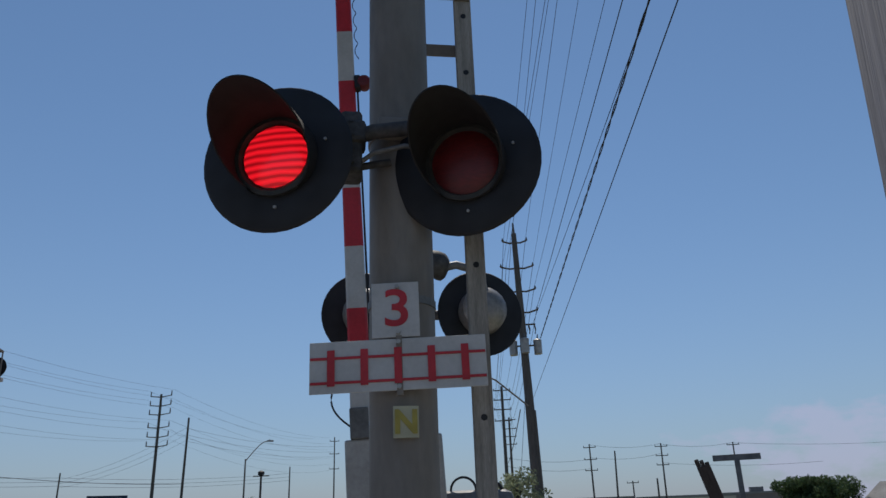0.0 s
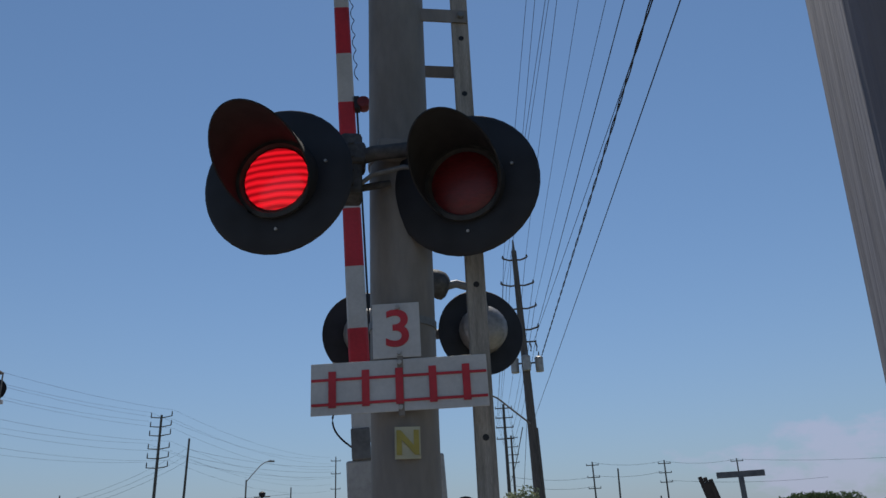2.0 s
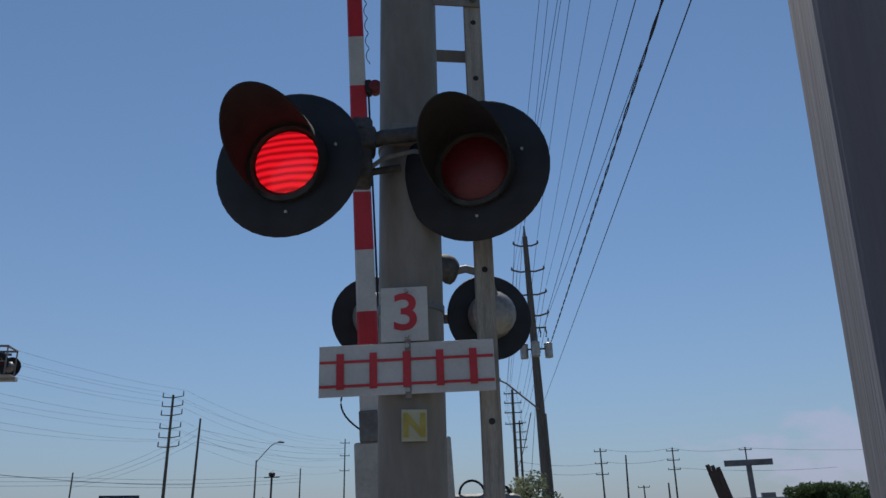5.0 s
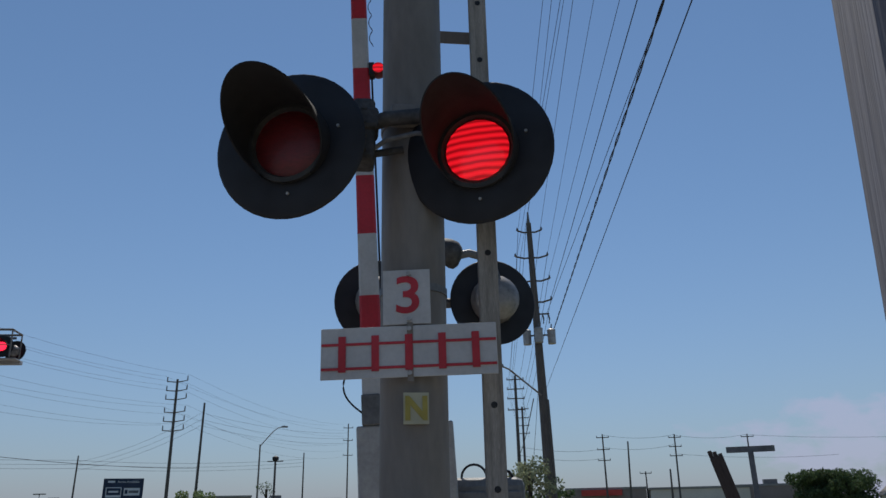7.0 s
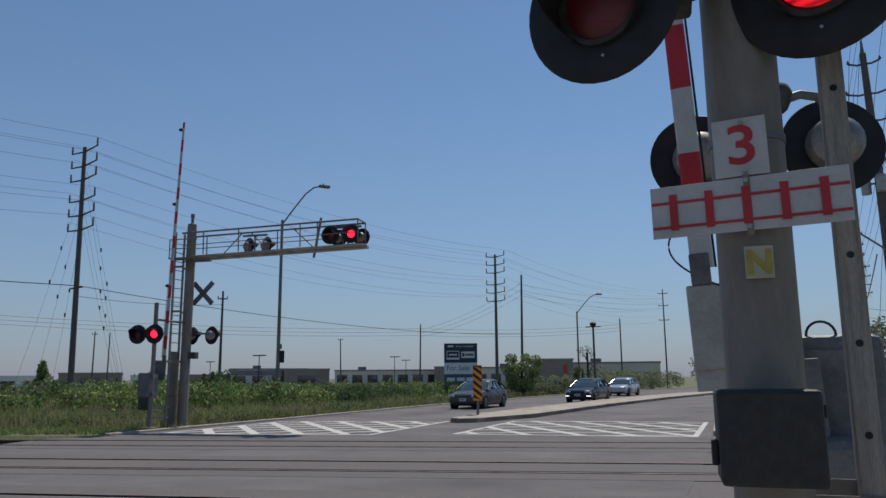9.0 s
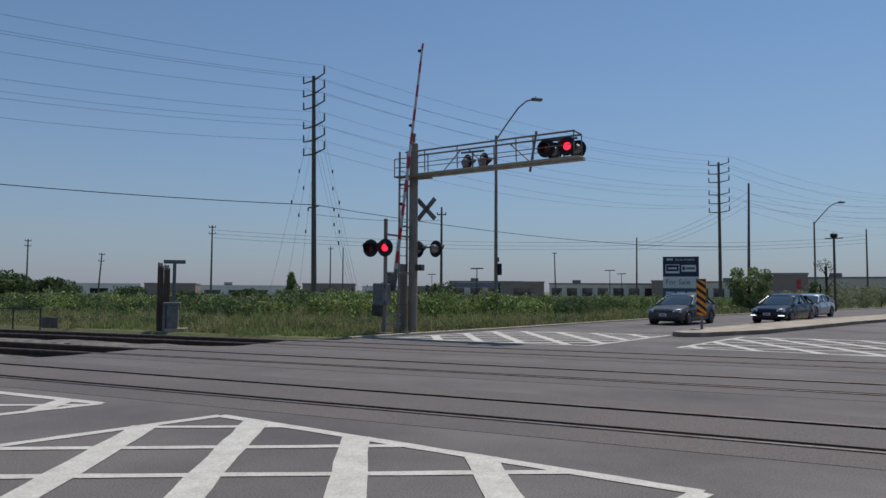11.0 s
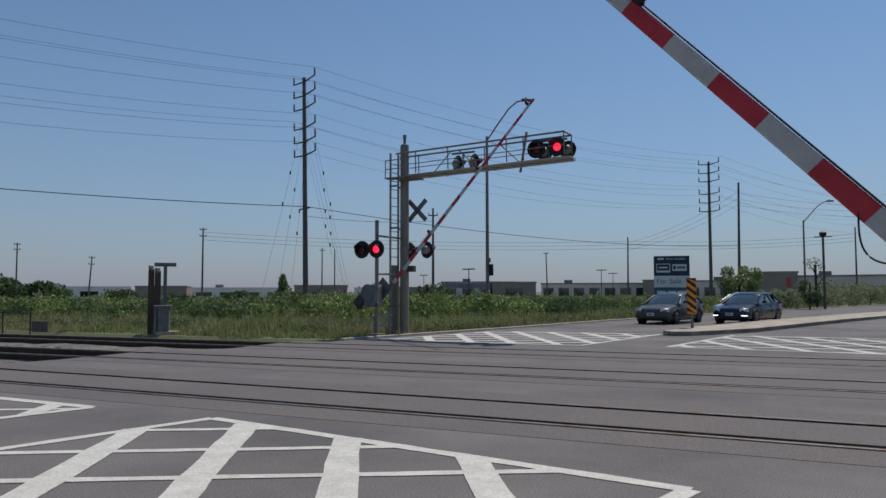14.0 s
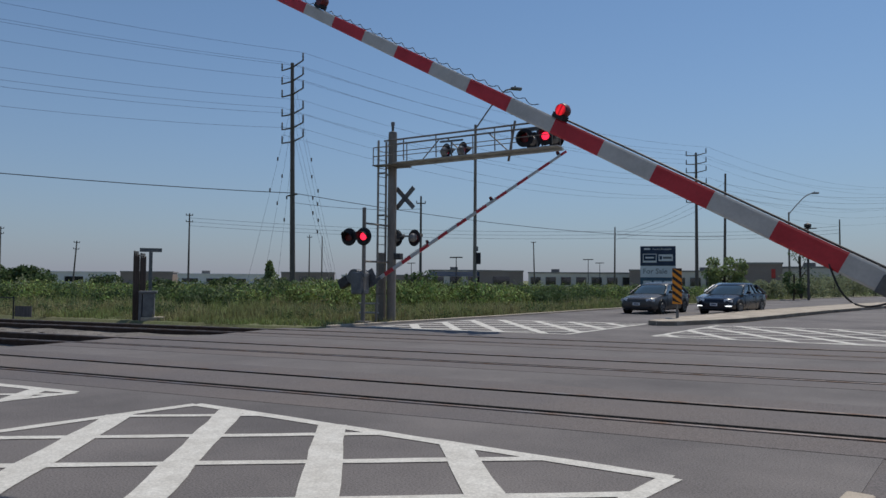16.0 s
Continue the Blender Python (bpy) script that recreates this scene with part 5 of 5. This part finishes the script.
old_posts(-26.76, 13.88, 62, 0, "pair of dark square timber posts in the grass")
t_post(-31.05, 16.63, 2.75, 62, 0.46)
cabinet(-26.12, 13.93, 58, 0.40, 1.00, "grey equipment cabinet beside the timber posts", GREY)
old_posts(7.08, 19.0, -20, -15, "leaning dark timber post stub", 3.0, 1)
t_post(8.32, 22.5, 3.12, -18, 0.66)
cabinet(9.3, 20.2, -18, 1.0, 1.35, "grey equipment cabinet behind the leaning posts", PALE)
# low pipe fence by the far posts
t = thing("pipe_fence", "thin dark pipe fence in the grass", "fence", pose(-30.5, 10.9, -0.08, 0, 0, 196))
for i in range(5):
    part("fence_post", rodded((i * 1.6, 0, 0), (i * 1.6, 0, 0.85), 0.03, seg=6), BLACK, t)
part("fence_rail", rodded((0, 0, 0.8), (6.4, 0, 0.8), 0.02, seg=6), BLACK, t)
part("fence_panel", boxed(-1.0, -0.02, 0.1, -0.1, 0.02, 0.5), POLE, t, "dull weathered panel")
# rail by the far gate
t = thing("guard_rail", "pale steel guard rail behind the far gate", "guard rail", pose(-18.62, 17.95, -0.05, 0, 0, 40))
for u in (-0.25, 0.25):
    part("rail_post", rodded((u, 0, 0), (u, 0, 0.75), 0.04, seg=8), GALV, t)
for z in (0.4, 0.72):
    part("rail_bar", rodded((-0.35, 0, z), (0.35, 0, z), 0.03, seg=8), PALE, t)


# ---- billboard and markers ----
def billboard():
    az = math.degrees(math.atan2(28.35, 64.0))
    t = thing("billboard", "navy and white land-sale board on two posts", "billboard", pose(-28.35, 63.95, -0.1, 0, 0, az))
    for u in (-1.3, 1.3):
        part("post", boxed(u - 0.08, 0.02, 0, u + 0.08, 0.18, 4.3), OLDWOOD, t)
    W = 1.55
    part("upper_panel", boxed(-W, -0.04, 3.02, W, 0.0, 4.82), NAVY, t, "navy upper panel with two logo boxes")
    part("middle_panel", boxed(-W, -0.04, 1.98, W, 0.0, 3.015), BOARDWHITE, t, "white panel")
    part("lower_panel", boxed(-W, -0.04, 0.95, W, 0.0, 1.975), BOARDTEAL, t, "dark blue lower panel")
    part("logo_frame", boxed(-1.32, -0.046, 3.32, -0.12, -0.041, 4.12), BOARDWHITE, t)
    part("logo_field", boxed(-1.26, -0.05, 3.50, -0.18, -0.0465, 4.06), NAVY, t)
    part("logo_bar", boxed(-1.10, -0.054, 3.70, -0.34, -0.0505, 3.84), BOARDWHITE, t)
    part("logo_box", boxed(0.06, -0.046, 3.46, 1.30, -0.041, 4.06), BOARDWHITE, t)
    part("logo_shield", boxed(0.14, -0.05, 3.60, 0.36, -0.0465, 3.92), NAVY, t)
    part("logo_bar", boxed(0.44, -0.05, 3.66, 1.2, -0.0465, 3.86), GREY, t)
    part("number_bar", boxed(-1.22, -0.046, 4.48, -0.68, -0.041, 4.64), BOARDWHITE, t)
    letters("Acres Available", 0.27, BOARDWHITE, t, pose(0.36, -0.046, 4.55, 90), "board_heading", 0.003)
    letters("For Sale", 0.66, GREY, t, pose(-0.25, -0.046, 2.52, 90), "board_words", 0.003)
    for u0, u1 in ((-1.3, -0.55), (-0.38, 0.36), (0.5, 1.28)):
        part("number_bar", boxed(u0, -0.046, 1.32, u1, -0.041, 1.66), BOARDWHITE, t)


billboard()
t = thing("hazard_marker", "amber board with black slanting stripes on a post", "road marker", pose(-11.15, 26.6, 0.15, 0, 0, 20))
part("post", rodded((0, 0.03, 0), (0, 0.03, 1.75), 0.035, seg=10), GALV, t)
part("post_foot", rodded((0, 0.03, 0), (0, 0.03, 0.3), 0.055, 0.05, seg=10), GREY, t)
part("board", boxed(-0.17, -0.02, 0.52, 0.17, 0.0, 1.85, bevel=0.004), AMBER, t)
for k in range(6):
    z = 0.40 + k * 0.27
    bm = bmesh.new()
    pts = [(-0.165, z + 0.24), (0.165, z - 0.02), (0.165, z + 0.11), (-0.165, z + 0.37)]
    pts = [(u, min(max(q, 0.53), 1.845)) for u, q in pts]
    vs = [bm.verts.new((u, -0.0235, q)) for u, q in pts]
    bm.faces.new(vs)
    part("black_stripe", bm, BLACK, t)


def chevron(x, y, turn):
    t = thing("chevron_board", "amber board with a black chevron on a pipe rail", "road marker", pose(x, y, 0.1, 0, 0, turn))
    for u in (-1.25, 1.25):
        part("rail_post", rodded((u, 0, 0), (u, 0, 1.0), 0.03, seg=8), PALE, t)
    for z in (0.5, 0.98):
        part("pipe_rail", rodded((-1.3, 0, z), (1.3, 0, z), 0.03, seg=8), PALE, t)
    part("board", boxed(-0.3, -0.06, 0.36, 0.3, -0.035, 1.06, bevel=0.004), AMBER, t)
    for s in (1, -1):
        bm = bmesh.new()
        vs = [bm.verts.new((u, -0.063, 0.71 + s * q)) for u, q in ((-0.22, 0.0), (0.02, 0.0), (0.24, 0.33), (0.0, 0.33))]
        bm.faces.new(vs if s > 0 else vs[::-1])
        part("chevron_stroke", bm, BLACK, t)


chevron(1.75, 31.0, -4)
chevron(5.0, 33.0, -8)
t = thing("banner_sign", "small white banner on two stakes with unreadable writing", "sign", pose(9.2, 45.0, -0.05, 0, 0, -12))
part("banner", boxed(-0.9, -0.02, 0.5, 0.9, 0.0, 1.2), BOARDWHITE, t)
for z in (0.98, 0.74):
    part("writing_bar", boxed(-0.75, -0.026, z - 0.06, 0.75, -0.021, z + 0.06), GREY, t)
for u in (-0.85, 0.85):
    part("stake", rodded((u, 0.03, 0), (u, 0.03, 1.2), 0.02, seg=6), OLDWOOD, t)
slab("driveway", [(3.4, 28.6), (16, 33), (15.5, 38), (3.4, 33.5)], -0.2, 0.03, CONCRETE, label="pale path leading off the pavement", category="pavement")


# ---- buildings ----
def hall(x0, y0, x1, y1, h, depth, mat, label, bays=0, band=None, sign=None):
    """A low flat-roofed hall: its front runs from (x0, y0) to (x1, y1), seen from the origin's side."""
    a, b = Vector((x0, y0)), Vector((x1, y1))
    d = b - a
    L = d.length
    t = thing("industrial_building", label, "building", pose(x0, y0, -0.1, 0, 0, math.degrees(math.atan2(d.y, d.x))))
    part("wall", boxed(0, 0, 0, L, depth, h), mat, t)
    part("roof", boxed(-0.15, -0.15, h, L + 0.15, depth + 0.15, h + 0.35), ROOF if mat is not WHITEWALL else WHITEWALL, t)
    for i in range(int(L / 18)):
        part("roof_unit", boxed(6 + i * 18, 4, h + 0.35, 8.2 + i * 18, 6, h + 1.2), GREY, t)
    if band:
        part("window_band", boxed(0.3, -0.08, h - 1.5, L - 0.3, -0.01, h - 0.2), BLUEGLASS, t, "blue glazed band under the roof")
    for i in range(bays):
        c = L * (i + 0.5) / bays
        w = min(2.2, L / bays * 0.32)
        wd = part("window", boxed(c - w, -0.06, 0.5, c + w, -0.01, min(2.6, h - 1.0)), WINDOW, t)
        part("frame", boxed(c - w - 0.12, -0.09, 0.38, c - w, 0.0, min(2.7, h - 0.9)), GREY, wd)
    if sign:
        part("wall_sign", boxed(L - 1.9, -0.12, h - 2.6, L - 1.2, -0.02, h - 0.9), REDSIGN, t, "red wall sign")
    return t


# around the field, from the west to the road
hall(-208, 72, -196, 96, 2.9, 20, WHITEWALL, "long pale low building behind the trees", 4)
hall(-195.5, 97, -188, 108, 3.1, 20, BROWN, "brown block end of a low building")
hall(-187, 109, -172, 130, 2.6, 22, WHITEWALL, "long white low hall far behind the field", 4)
hall(-170, 131, -160, 142, 3.3, 20, BROWN, "brown block section of the far hall", 1)
hall(-158, 143, -150, 151, 2.6, 20, WHITEWALL, "white low hall far behind the field", 2)
hall(-149, 152, -139, 162, 2.7, 20, BROWN, "brown low hall behind the field", 3)
hall(-138, 158, -122, 171, 4.2, 24, BEIGE, "beige hall with a blue glazed band", 4, band=True)
hall(-121.5, 160, -112, 167, 4.0, 20, BROWN, "brown tower block of the hall", 1)
hall(-111, 168, -83, 184, 3.6, 26, BEIGE, "long beige hall with dark openings", 8)
hall(-82.5, 170, -75, 173.5, 4.2, 20, BROWN, "brown entrance block of the long hall")
hall(-74, 176, -46, 184, 4.0, 26, BEIGE, "long beige hall behind the land-sale board", 8)
hall(-48.3, 144, -40.3, 146.5, 5.0, 24, BROWN, "brown windowless hall with a red wall sign", 0, sign=True)
hall(-46.5, 160, -26, 163.5, 4.5, 22, BEIGE, "beige hall with pillars behind the road", 11)
# shops to the east
hall(16.5, 126, 29, 124.5, 4.5, 16, BROWN, "low shop with a red fascia sign", 3)
t = thing("fascia_sign", "flat red shop fascia sign without readable writing", "sign", pose(22, 125.1, 3.5, 0, 0, -7))
part("fascia", boxed(-3.2, -0.35, 0, 3.2, -0.1, 0.9), REDSIGN, t)
hall(29.5, 124, 44, 121, 4.3, 16, BEIGE, "long beige shop building", 3)
hall(45, 133, 64, 128, 4.7, 16, BROWN, "brown shop row with arched fronts", 5)


def house(x, y, w, d, h, turn, label):
    t = thing("house", label, "house", pose(x, y, -0.1, 0, 0, turn))
    part("wall", boxed(-w / 2, -d / 2, 0, w / 2, d / 2, h), BEIGE, t)
    bm = bmesh.new()
    v = [bm.verts.new(p) for p in ((-w / 2 - 0.4, -d / 2 - 0.4, h), (w / 2 + 0.4, -d / 2 - 0.4, h), (w / 2 + 0.4, d / 2 + 0.4, h), (-w / 2 - 0.4, d / 2 + 0.4, h), (-w / 4, 0, h + 2.6), (w / 4, 0, h + 2.6))]
    for f in ((0, 1, 5, 4), (1, 2, 5), (2, 3, 4, 5), (3, 0, 4), (3, 2, 1, 0)):
        bm.faces.new([v[i] for i in f])
    part("roof", bm, ROOF, t)
    for u in (-w / 4, w / 4):
        part("window", boxed(u - 0.8, -d / 2 - 0.05, 1.0, u + 0.8, -d / 2, 2.2), WINDOW, t)


for x, y in ((62, 108), (72, 104), (82, 100)):
    house(x, y, 9, 8, 2.6, -30, "low suburban house with a grey hipped roof")


# ---- cars ----
def loft(bm, sections):
    """Joins rings of equal length, with caps."""
    rings = [[bm.verts.new(p) for p in s] for s in sections]
    n = len(rings[0])
    for a, b in zip(rings, rings[1:]):
        for i in range(n):
            bm.faces.new((a[i], a[(i + 1) % n], b[(i + 1) % n], b[i]))
    bm.faces.new(rings[0][::-1])
    bm.faces.new(rings[-1])
    bmesh.ops.recalc_face_normals(bm, faces=bm.faces)
    return bm


def car(name, label, paint, day):
    """A saloon car, 4.6 m long, its nose along -y."""
    t = thing(name, label, "car")
    # half-width, belt height, sill height along the length
    prof = [(-2.30, 0.46, 0.60, 0.36), (-2.26, 0.66, 0.67, 0.26), (-2.16, 0.78, 0.72, 0.21), (-1.95, 0.84, 0.765, 0.19), (-1.6, 0.875, 0.82, 0.18), (-1.2, 0.885, 0.88, 0.18), (-0.85, 0.89, 0.925, 0.18), (0.0, 0.90, 0.95, 0.18),
            (1.0, 0.90, 0.975, 0.18), (1.6, 0.88, 0.995, 0.19), (2.0, 0.85, 1.0, 0.22), (2.22, 0.79, 0.96, 0.28), (2.31, 0.68, 0.88, 0.36), (2.34, 0.5, 0.78, 0.44)]
    sec = []
    for y, w, b, s in prof:
        h = b - s
        half = [(w * 0.30, b + 0.018), (w * 0.68, b + 0.006), (w * 0.88, b - 0.03), (w * 0.965, b - 0.10 * h / 0.7 - 0.03), (w * 0.985, s + h * 0.62), (w, s + h * 0.52), (w * 0.99, s + h * 0.26), (w * 0.95, s + 0.05), (w * 0.82, s)]
        sec.append([(u, y, z) for u, z in half] + [(-u, y, z) for u, z in half[::-1]])
    part("body", loft(bmesh.new(), sec), paint, t, "", soft=True)
    # glasshouse, with the painted roof and pillars over it
    cab = [(-1.06, 0.74, 0.92), (-0.62, 0.70, 1.17), (-0.22, 0.655, 1.36), (0.2, 0.63, 1.43), (0.8, 0.62, 1.44), (1.30, 0.62, 1.37), (1.70, 0.64, 1.18), (2.05, 0.67, 0.99)]
    sec = []
    for y, w, top in cab:
        b = 0.90
        half = [(w * 0.45, top + 0.008), (w * 0.84, top), (w * 0.955, top - min(0.05, (top - b) * 0.3)), (w * 1.08, b + (top - b) * 0.40), (w * 1.19, b)]
        sec.append([(u, y, z) for u, z in half] + [(-u, y, z) for u, z in half[::-1]])
    part("cabin_glass", loft(bmesh.new(), sec), CARGLASS, t, "tinted windscreen and side glass", soft=True)
    sec = []
    for y, w, top in ((-0.30, 0.665, 1.325), (-0.18, 0.655, 1.378), (0.2, 0.635, 1.443), (0.8, 0.625, 1.453), (1.26, 0.625, 1.388), (1.38, 0.625, 1.340)):
        half = [(w * 0.45, top + 0.012), (w * 0.85, top + 0.004), (w * 0.985, top - 0.045), (w * 1.01, top - 0.085), (w * 0.90, top - 0.09)]
        sec.append([(u, y, z) for u, z in half] + [(-u, y, z) for u, z in half[::-1]])
    part("roof", loft(bmesh.new(), sec), paint, t, soft=True)

    for s in (-1, 1):
        part("pillar", tube(bmesh.new(), [(s * 0.865, -1.04, 0.93), (s * 0.76, -0.60, 1.15), (s * 0.655, -0.22, 1.325)], 0.034, 8), paint, t, soft=True)
        part("pillar", tube(bmesh.new(), [(s * 0.885, 0.56, 0.93), (s * 0.76, 0.55, 1.16), (s * 0.645, 0.52, 1.37)], 0.036, 8), paint, t, soft=True)
        part("pillar", tube(bmesh.new(), [(s * 0.80, 2.0, 0.96), (s * 0.72, 1.66, 1.14), (s * 0.63, 1.32, 1.33)], 0.065, 8), paint, t, soft=True)
        part("belt_trim", tube(bmesh.new(), [(s * 0.885, -0.9, 0.945), (s * 0.90, 0.4, 0.965), (s * 0.87, 1.7, 0.995)], 0.012, 6), BLACK, t)
        part("mirror", boxed(s * 0.97 - 0.10, -0.64, 0.96, s * 0.97 + 0.10, -0.50, 1.09, bevel=0.045), paint, t)
        part("mirror_arm", boxed(min(s * 0.84, s * 0.92), -0.60, 0.95, max(s * 0.84, s * 0.92), -0.54, 0.99, bevel=0.01), BLACK, t)
        bm = bmesh.new()
        box(bm, -0.20, -0.07, -0.075, 0.20, 0.10, 0.075, bevel=0.05)
        lamp = part("headlamp", bm, LAMP, t, "clear headlamp", pose(s * 0.62, -2.16, 0.635, -18, 0, s * 22), True)
        part("reflector", turned(bmesh.new(), [(0.0, 0.0), (0.04, 0.006), (0.055, 0.02)], 14, pose(s * 0.06, -0.072, 0, 90)), PALE, lamp)
        part("tail_lamp", boxed(s * 0.70 - 0.12, 2.10, 0.68, s * 0.70 + 0.12, 2.29, 0.88, bevel=0.03), LENS, t, "red tail lamp")
        part("fog_lamp", boxed(s * 0.60 - 0.12, -2.27, 0.30, s * 0.60 + 0.12, -2.14, 0.37, bevel=0.02), BLACK, t)
        if day:
            part("running_lamp", boxed(s * 0.58 - 0.20, -2.285, 0.385, s * 0.58 + 0.20, -2.16, 0.42, bevel=0.01), DAYLAMP, t, "lit day running lamp", pose(0, 0, 0))
        for y in (0.40, 1.35):
            part("door_handle", boxed(s * 0.893 - 0.02, y - 0.09, 0.80, s * 0.893 + 0.02, y + 0.09, 0.83, bevel=0.008), paint, t)
        for y in (-0.78, 0.57, 1.42):
            part("door_gap", boxed(s * 0.895 - 0.006, y - 0.005, 0.34, s * 0.895 + 0.006, y + 0.005, 0.90), BLACK, t)
        for y in (-1.40, 1.34):
            w = part("wheel", rodded((s * 0.68, y, 0.325), (s * 0.895, y, 0.325), 0.325, seg=28), TYRE, t, "black tyre", soft=True)
            part("rim", turned(bmesh.new(), [(0.0, 0.0), (0.06, 0.012), (0.15, 0.004), (0.205, 0.014), (0.21, -0.02)], 20, pose(s * 0.90, y, 0.325, 0, 90 * s, 0)), RIM, w, "alloy rim")
            for k in range(5):
                a = radians(72 * k + 20)
                part("rim_gap", boxed(-0.012, -0.035, 0.07, 0.012, 0.035, 0.17), BLACK, w, m=pose(s * 0.902, y, 0.325) @ Matrix.Rotation(a, 4, "X"))
            part("arch", turned(bmesh.new(), [(0.30, -0.04), (0.385, -0.04), (0.385, 0.008), (0.30, 0.008)], 20, pose(s * 0.892, y, 0.325, 0, 90 * s, 0), 180, 90), BLACK, t, "dark wheel arch")
    part("grille", boxed(-0.42, -2.285, 0.40, 0.42, -2.20, 0.56, bevel=0.02), BLACK, t, "dark radiator grille")
    part("lower_intake", boxed(-0.55, -2.285, 0.24, 0.55, -2.18, 0.345, bevel=0.02), BLACK, t)
    part("licence_plate", boxed(-0.17, -2.31, 0.40, 0.17, -2.287, 0.53), PLATE, t, "white plate with a blank bar")
    part("plate_bar", boxed(-0.12, -2.314, 0.44, 0.12, -2.311, 0.49), BLUEGLASS, t)
    part("underbody", boxed(-0.7, -2.0, 0.16, 0.7, 2.0, 0.25), BLACK, t)
    return t


car_taupe = car("saloon_car", "older dark taupe saloon car waiting at the crossing", TAUPE, False)
car_navy = car("saloon_car", "dark navy saloon car with lit running lamps", NAVYCAR, True)
car_silver = car("saloon_car", "silver saloon car queueing behind", SILVERCAR, False)



# ---- motions ----
def motions():
    # both gates come down together
    falls = [(0, 87.2), (10.2, 87.2), (10.7, 83.6), (11.2, 77.6), (11.8, 70.2), (12.5, 60.2), (13, 56.0), (13.5, 51.6), (14, 47.0), (14.5, 42.2), (15, 37.6), (15.5, 33.2), (16, 28.6)]
    walk(near_arm, [(t, pose(-0.013, 0, PIVOT - 0.01, 0, a - 90, 0)) for t, a in falls])
    falls = [(0, 88.0), (10.2, 88.0), (10.7, 85.2), (11.2, 79.6), (11.8, 71.9), (12.5, 63.4), (13, 58.4), (13.5, 52.0), (14, 45.8), (14.5, 40.9), (15, 36.7), (15.5, 32.6), (16, 28.6)]
    walk(far_arm, [(t, pose(0.38, 0, PIVOT + 0.06, 0, a - 90, 0)) for t, a in falls])
    # three cars roll up to the crossing and stop
    for ob, x, turn, rows in ((car_taupe, -15.15, 1.5, [(0, 72), (5.8, 47.5), (7.5, 40.3), (8.4, 37.9), (9, 36.4), (10, 35.0), (11.2, 34.1), (12.3, 33.9), (16, 33.9)]),
                              (car_navy, -12.35, -2.5, [(0, 90), (5.8, 60), (7.5, 52.0), (8.6, 48.2), (9, 46.9), (10, 42.3), (11.2, 39.3), (12.5, 37.1), (13.6, 36.3), (16, 36.2)]),
                              (car_silver, -14.85, -4, [(0, 106), (5.8, 78), (7.5, 69), (8.6, 64.5), (9, 63), (10, 55.5), (11.2, 49.5), (12.5, 43.4), (13.6, 42.0), (16, 41.7)])):
        walk(ob, [(t, pose(x + (0.062 if ob is car_silver else 0.03) * (y - 36), y, 0.0, 0, 0, turn)) for t, y in rows])
    # the lit lenses flash by turns: each comes forward through its dark lens and draws back
    half = 0.4965
    for beat, first in (("R", 0), ("L", 1)):
        rows = [(0.0, beat == "L")]
        k = 0
        while 0.055 + k * half < 16:
            rows.append((0.055 + k * half, (k % 2 == 0) == (beat == "R")))
            k += 1
        keys = []
        for i, (t, on) in enumerate(rows):
            was = rows[i - 1][1] if i else on
            if i and t > 0.034:
                keys.append((t - 0.034, was))
            keys.append((t, on))
        keys.append((16.0, rows[-1][1]))
        for lamp in LAMPS[beat]:
            walk(lamp, [(t, pose(0, -0.016 if on else 0.03, 0)) for t, on in keys])
        if beat == "R":
            for o in near_arm.children:
                if "rest" in o:
                    x, y, z = o["rest"]
                    walk(o, [(t, pose(x, y - (0.006 if on else -0.04), z)) for t, on in keys])


motions()
